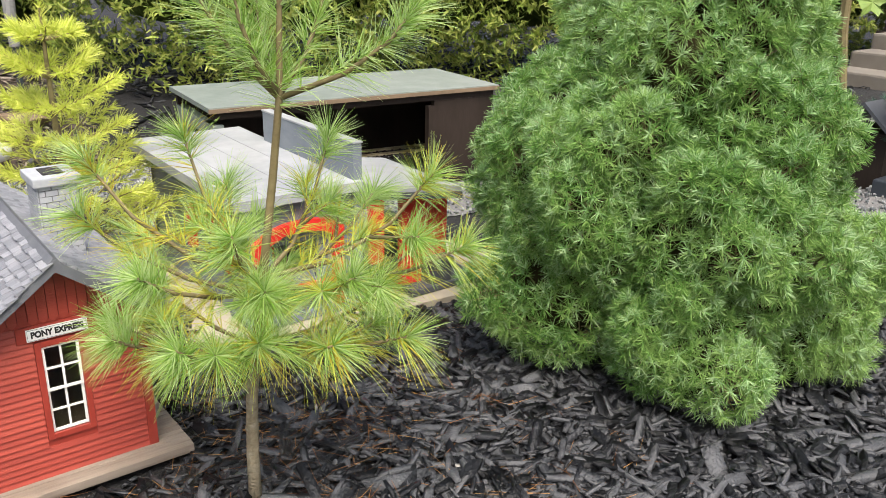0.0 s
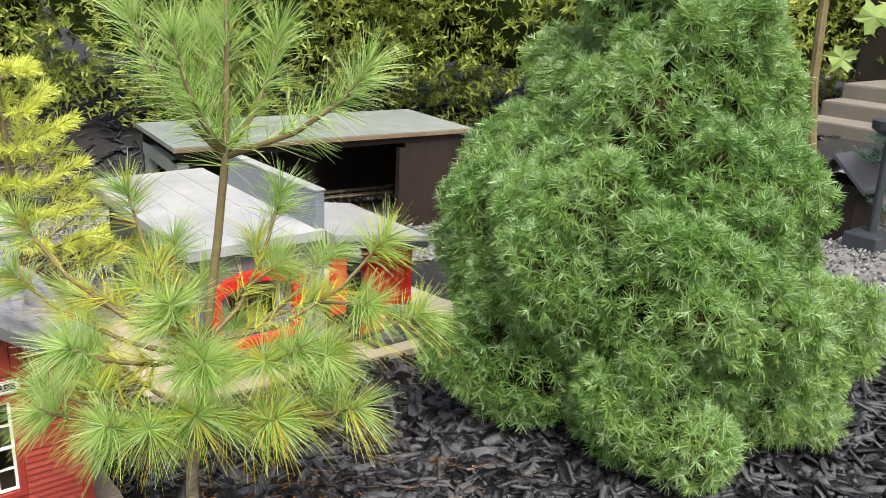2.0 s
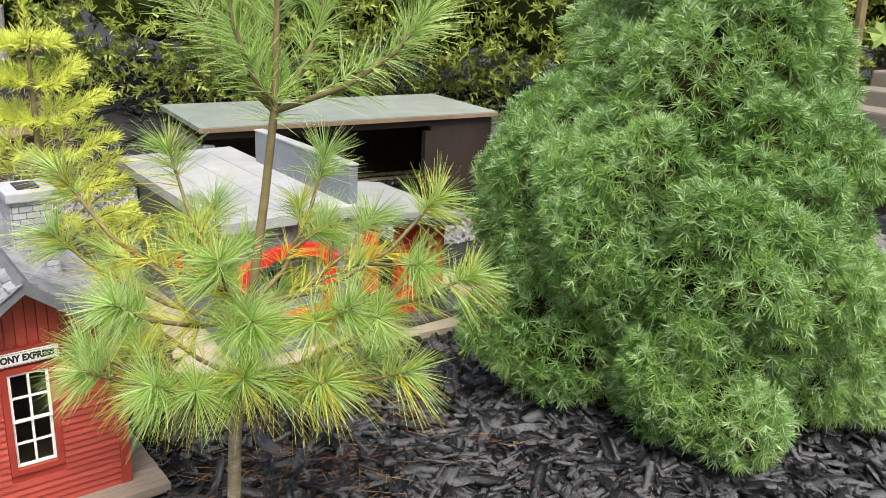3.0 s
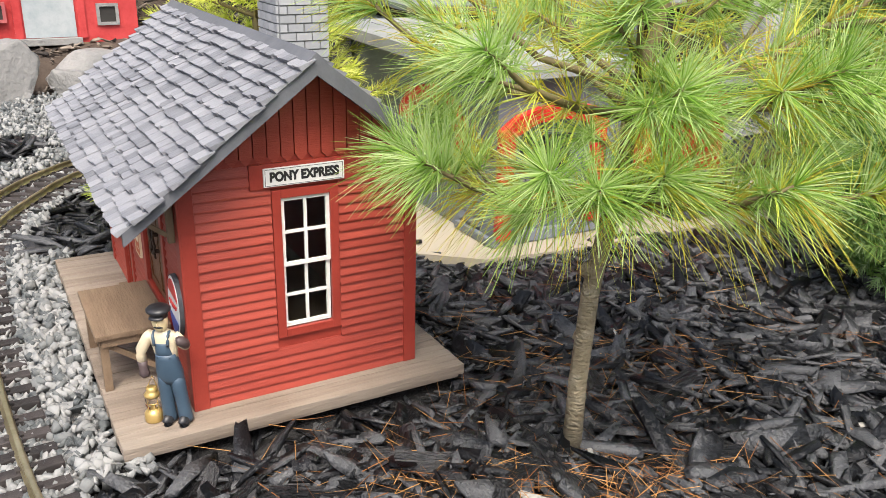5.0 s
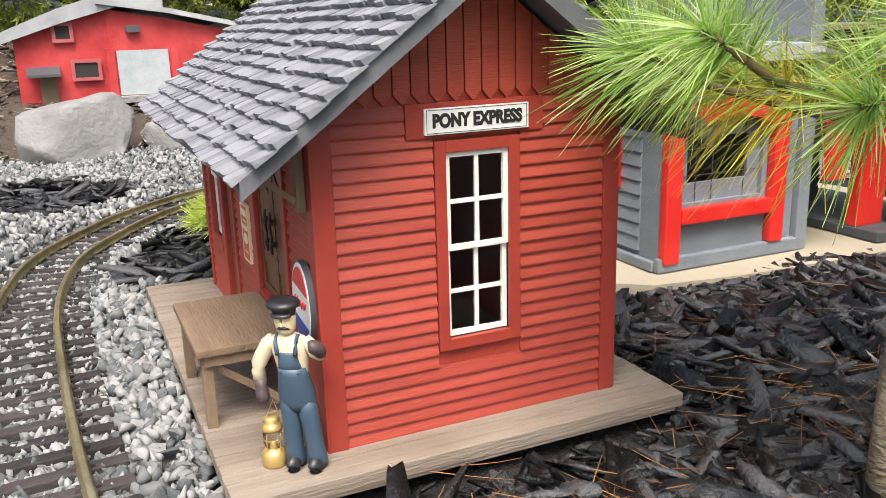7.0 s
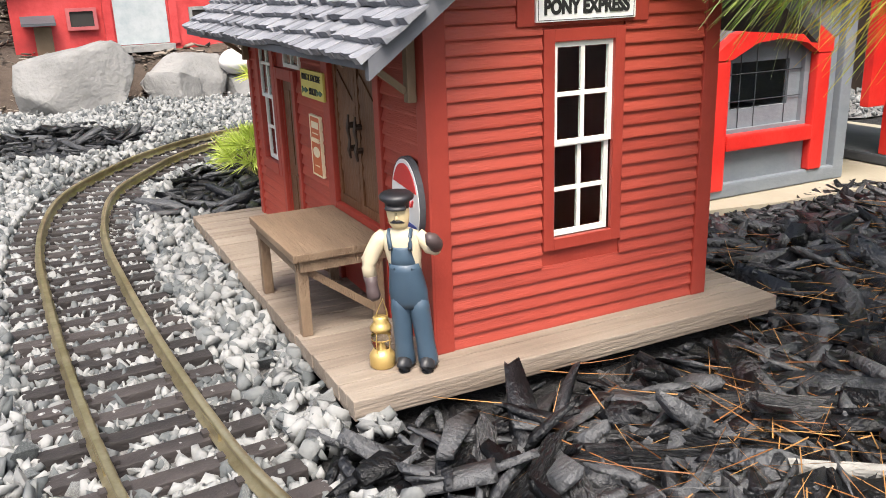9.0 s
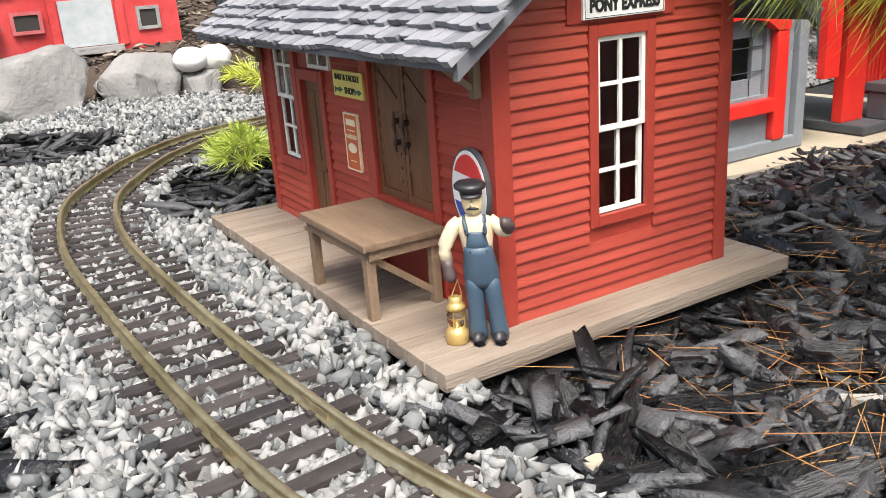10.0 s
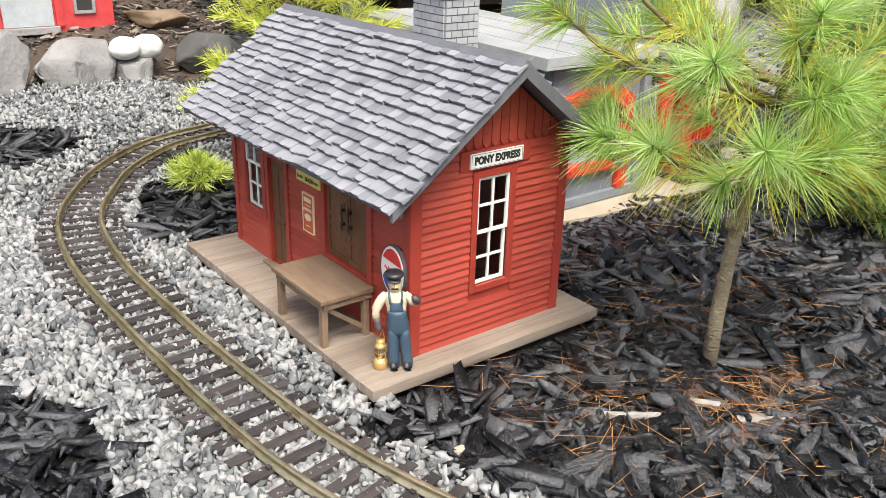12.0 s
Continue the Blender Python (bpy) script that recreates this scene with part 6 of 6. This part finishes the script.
def bank_litter():
    r = np.random.default_rng(71)
    n = 2600
    x, y = r.uniform(-0.3, 0.44, n), r.uniform(1.02, 1.46, n)
    pos = np.stack([x, y, gz(x, y) + 0.005 + r.uniform(0, 0.003, n)], -1)
    V, F = scatter([rough_chip(i) for i in range(8)], pos, r.gamma(2.0, 0.005, n) + 0.004, r.normal(0, 0.4, n), r.normal(0, 0.25, n), r.uniform(0, 6.283, n))
    ob = sheet("bark_litter", V, F, mat("brown_bark_litter", [(0.02, 0.016, 0.013), (0.05, 0.038, 0.03), (0.1, 0.078, 0.06), (0.24, 0.2, 0.16)], 60, 0.85, 0.6, 300, vary=0.7, island=True))
    tagged(ob, "broken brown bark litter strewn over bare soil", "bark litter", kind="stuff")


bank_litter()


def barn():
    y0, y1, zb = 1.15, 1.4, 0.048
    t = thing("red_barn", 0.03, 1.27, zb, "worn red model barn with pale roof and blue-grey door", "model building")
    part("left_front", prism([(-0.125, zb), (0.008, zb), (0.008, 0.188), (-0.06, 0.168), (-0.125, 0.145)], "y", y0, y0 + 0.01), BARN_RED, t)
    part("right_front", prism([(0.008, zb), (0.193, zb), (0.193, 0.152), (0.1, 0.172), (0.008, 0.188)], "y", y0 - 0.004, y0 + 0.01), BARN_RED, t)
    part("side_wall", box(0.185, 0.193, y0 + 0.01, y1, zb, 0.152), BARN_RED, t)
    part("side_wall", box(-0.125, -0.117, y0 + 0.01, y1, zb, 0.145), BARN_RED, t)
    part("back_wall", box(-0.117, 0.185, y1 - 0.01, y1, zb, 0.15), BARN_RED, t)
    part("roof", prism([(-0.005, 0.196), (0.1, 0.18), (0.21, 0.156), (0.21, 0.163), (0.1, 0.188), (-0.005, 0.203)], "y", y0 - 0.022, y1 + 0.01), METAL_ROOF, t, "pale sheet roof with a low slope")
    part("roof", prism([(-0.145, 0.14), (-0.06, 0.168), (0.02, 0.19), (0.02, 0.215), (-0.06, 0.19), (-0.145, 0.156)], "y", y0 - 0.016, y1 + 0.01), METAL_ROOF, t)
    part("clerestory", box(0.0, 0.1, y0 + 0.05, y1, 0.185, 0.235), METAL_ROOF, t)
    d = part("sliding_door", box(0.017, 0.094, y0 - 0.0075, y0 - 0.004, 0.058, 0.126), PALE_BLUE, t, "scuffed pale blue sheet door")
    part("door_sill", box(0.007, 0.101, y0 - 0.016, y0 - 0.004, 0.046, 0.057, 0.001), ROCK, t)
    for a in (0.002, 0.098):
        part("door_post", box(a, a + 0.012, y0 - 0.008, y0 - 0.004, 0.056, 0.13), BARN_RED, t)
    def hole(x0, x1, z0, z1):
        # flat plate on the uncut wall, near-black for the unlit inside
        w = part("window", box(x0, x1, y0 - 0.0055, y0 - 0.0035, z0, z1), DARK_OPENING, t, "small dark square window")
        for q in ((x0 - 0.005, x0, z0 - 0.005, z1 + 0.005), (x1, x1 + 0.005, z0 - 0.005, z1 + 0.005), (x0, x1, z0 - 0.005, z0), (x0, x1, z1, z1 + 0.005)):
            part("frame", box(q[0], q[1], y0 - 0.008, y0 - 0.0035, q[2], q[3]), mat("faded_red", [(0.3, 0.06, 0.07), (0.4, 0.1, 0.1)], 40, 0.7, 0.2) if x0 < 0.1 else ROCK, w)
    hole(0.133, 0.158, 0.08, 0.105)
    hole(-0.045, -0.012, 0.088, 0.11)
    hole(-0.066, -0.046, 0.146, 0.165)
    part("lamp_box", box(0.034, 0.054, y0 - 0.014, y0 - 0.004, 0.153, 0.163), DARK_GREY, t)
    part("small_door", box(-0.096, -0.072, y0 - 0.003, y0, zb, 0.09), OLD_WOOD, t)
    part("door_hood", prism([(y0 - 0.03, 0.092), (y0, 0.101), (y0, 0.106), (y0 - 0.03, 0.096)], "x", -0.112, -0.066), DARK_GREY, t)
    for x in (0.106, 0.188):
        part("stilt", prism([(x - 0.006, zb), (x + 0.006, zb), (x + 0.001, zb - 0.022), (x - 0.001, zb - 0.022)], "y", y0 - 0.008, y0 + 0.004), OLD_WOOD, t)


barn()


def far_right():
    """Steps, porch post, small lamp and dark model house beyond the spruce."""
    def at(ang, dist):
        a = radians(ang)
        return -0.04 + dist * math.cos(a), -0.62 + dist * math.sin(a)
    x, y = at(24.5, 2.6)
    g = float(gz(x, y))
    t = thing("stone_steps", x, y, g, "beige stone steps at the garden edge", "steps")
    for i in range(3):
        part("step", box(x - 0.25 + i * 0.1, x + 0.5, y - 0.6, y + 0.06, g + i * 0.04 - 0.02, g + (i + 1) * 0.04 - 0.008, 0.006), STEP_STONE, t)
    x, y = at(23.8, 2.9)
    p = thing("porch_post", x, y, float(gz(x, y)), "dark brown square porch post by the steps", "post")
    part("shaft", box(x - 0.07, x + 0.07, y - 0.07, y + 0.07, float(gz(x, y)) + 0.1, 1.3, 0.004), POST_BROWN, p)
    part("post_foot", box(x - 0.085, x + 0.085, y - 0.085, y + 0.085, float(gz(x, y)) - 0.01, float(gz(x, y)) + 0.1, 0.004), POST_BROWN, p)
    x, y = at(23.0, 1.66)
    z = float(gz(x, y))
    l = thing("garden_lamp", x, y, z, "small black metal path lamp standing in gravel", "lamp")
    part("stem", rod([(x, y, z), (x, y, 0.19)], 0.008, 10), BLACK_METAL, l)
    part("head", rod([(x, y, 0.19), (x, y, 0.2), (x, y, 0.214)], [0.02, 0.034, 0.034], 16), BLACK_METAL, l)
    part("foot", box(x - 0.045, x + 0.03, y - 0.03, y + 0.03, z - 0.004, z + 0.03, 0.003), BLACK_METAL, l)
    x, y = at(25.0, 1.75)
    h = thing("dark_model_house", x, y, -0.045, "small model house with a dark slate-grey roof", "model building")
    part("wall", box(x - 0.04, x + 0.06, y - 0.045, y + 0.045, -0.05, 0.085), DARK_BROWN, h)
    part("roof", prism([(y - 0.065, 0.083), (y, 0.14), (y + 0.065, 0.083), (y + 0.065, 0.076), (y, 0.132), (y - 0.065, 0.076)], "x", x - 0.06, x + 0.08), DARK_GREY, h)
    # thin vine stem with broad pale leaves
    x, y = at(27.2, 1.3)
    z = float(gz(x, y))
    v = thing("vine_sapling", x, y, z, "thin bare sapling stem with a few broad pale leaves", "sapling")
    part("stem", rod([(x, y, z), (x + 0.006, y - 0.004, 0.16), (x - 0.012, y + 0.008, 0.3), (x - 0.02, y + 0.012, 0.5), (x - 0.02, y + 0.014, 0.75)], [0.008, 0.0075, 0.007, 0.006, 0.004], 8), TWIG, v)
    outline = [(0, 0), (0.02, -0.18), (-0.1, -0.36), (0.16, -0.34), (0.26, -0.3), (0.42, -0.56), (0.56, -0.44), (0.66, -0.5), (0.6, -0.24), (0.72, -0.18), (0.86, -0.22), (0.86, -0.1), (1.05, 0.0), (0.86, 0.11), (0.85, 0.24), (0.71, 0.19), (0.61, 0.25), (0.68, 0.5), (0.55, 0.44), (0.44, 0.57), (0.27, 0.3), (0.15, 0.35), (-0.09, 0.38), (0.03, 0.17)]
    for dx, dz, size, tw in ((0.02, 0.33, 0.04, 30), (0.05, 0.4, 0.045, -20), (0.07, 0.47, 0.05, 70), (-0.03, 0.44, 0.035, 160), (0.1, 0.43, 0.04, 10), (0.04, 0.5, 0.045, -50)):
        bm = bmesh.new()
        m = Matrix.Translation((x - 0.015 + dx * 0.45, y + 0.01 - dx * 0.8, dz)) @ pose(0, 0, 0, 62, 0, -62 + 0) @ pose(0, 0, 0, 0, 0, tw)
        vs = [bm.verts.new(m @ Vector((p[0] * size, p[1] * size, size * (0.12 * math.sin(p[0] * 5 + dx * 40) - 0.35 * abs(p[1]))))) for p in outline]
        c = bm.verts.new(m @ Vector((0.45 * size, 0, -0.006)))
        for i in range(len(vs)):
            bm.faces.new((vs[i], vs[(i + 1) % len(vs)], c))
        part("leaf", bm, VINE_LEAF, v)


far_right()
conifer("blue_conifer", 1.62, 0.02, -0.03, 0.42, 0.14, 51, "soft blue-green conifer near the steps", BLUE_SPRUCE, 8, 8)


def post_lamp():
    x, y = 0.33, 1.36
    z = float(gz(x, y))
    t = thing("path_light", x, y, z, "dark slim garden light post with pale collar", "lamp")
    part("pole", rod([(x, y, z - 0.01), (x, y, z + 0.09)], 0.007, 8), BLACK_METAL, t)
    part("collar", rod([(x, y, z + 0.09), (x, y, z + 0.2)], [0.011, 0.013], 10), ROCK, t)


post_lamp()


def dry_needles():
    """Fallen orange pine needles lying on the mulch."""
    r = np.random.default_rng(61)
    x, y = [r.uniform(0.0, 0.46, 620)], [r.uniform(-0.3, 0.1, 620)]
    for px, py, k in ((0.14, -0.147, 110), (0.1, -0.1, 60), (0.2, -0.05, 60), (0.19, -0.15, 80), (0.06, -0.09, 30), (0.3, -0.08, 50), (0.23, -0.02, 40)):
        x.append(r.normal(px, 0.02, k))
        y.append(r.normal(py, 0.016, k))
    x, y = np.concatenate(x), np.concatenate(y)
    ok = ~in_station(x, y) & ~is_gravel(x, y)
    x, y = x[ok], y[ok]
    a = r.uniform(0, 6.283, len(x))
    B = np.stack([x, y, gz(x, y) + 0.005 + r.uniform(0, 0.003, len(x))], -1)
    L = r.uniform(0.02, 0.045, len(x))
    E = B + np.stack([np.cos(a) * L, np.sin(a) * L, r.normal(0, 0.002, len(x))], -1)
    V, F = ribbons(B, E, np.full(len(B), 0.00048), r.normal(0, 0.05, len(B)), 3)
    g = sheet("dry_needles", V, F, DRY_NEEDLE)
    tagged(g, "fallen orange pine needles scattered over the mulch", "pine needles", kind="stuff")


dry_needles()
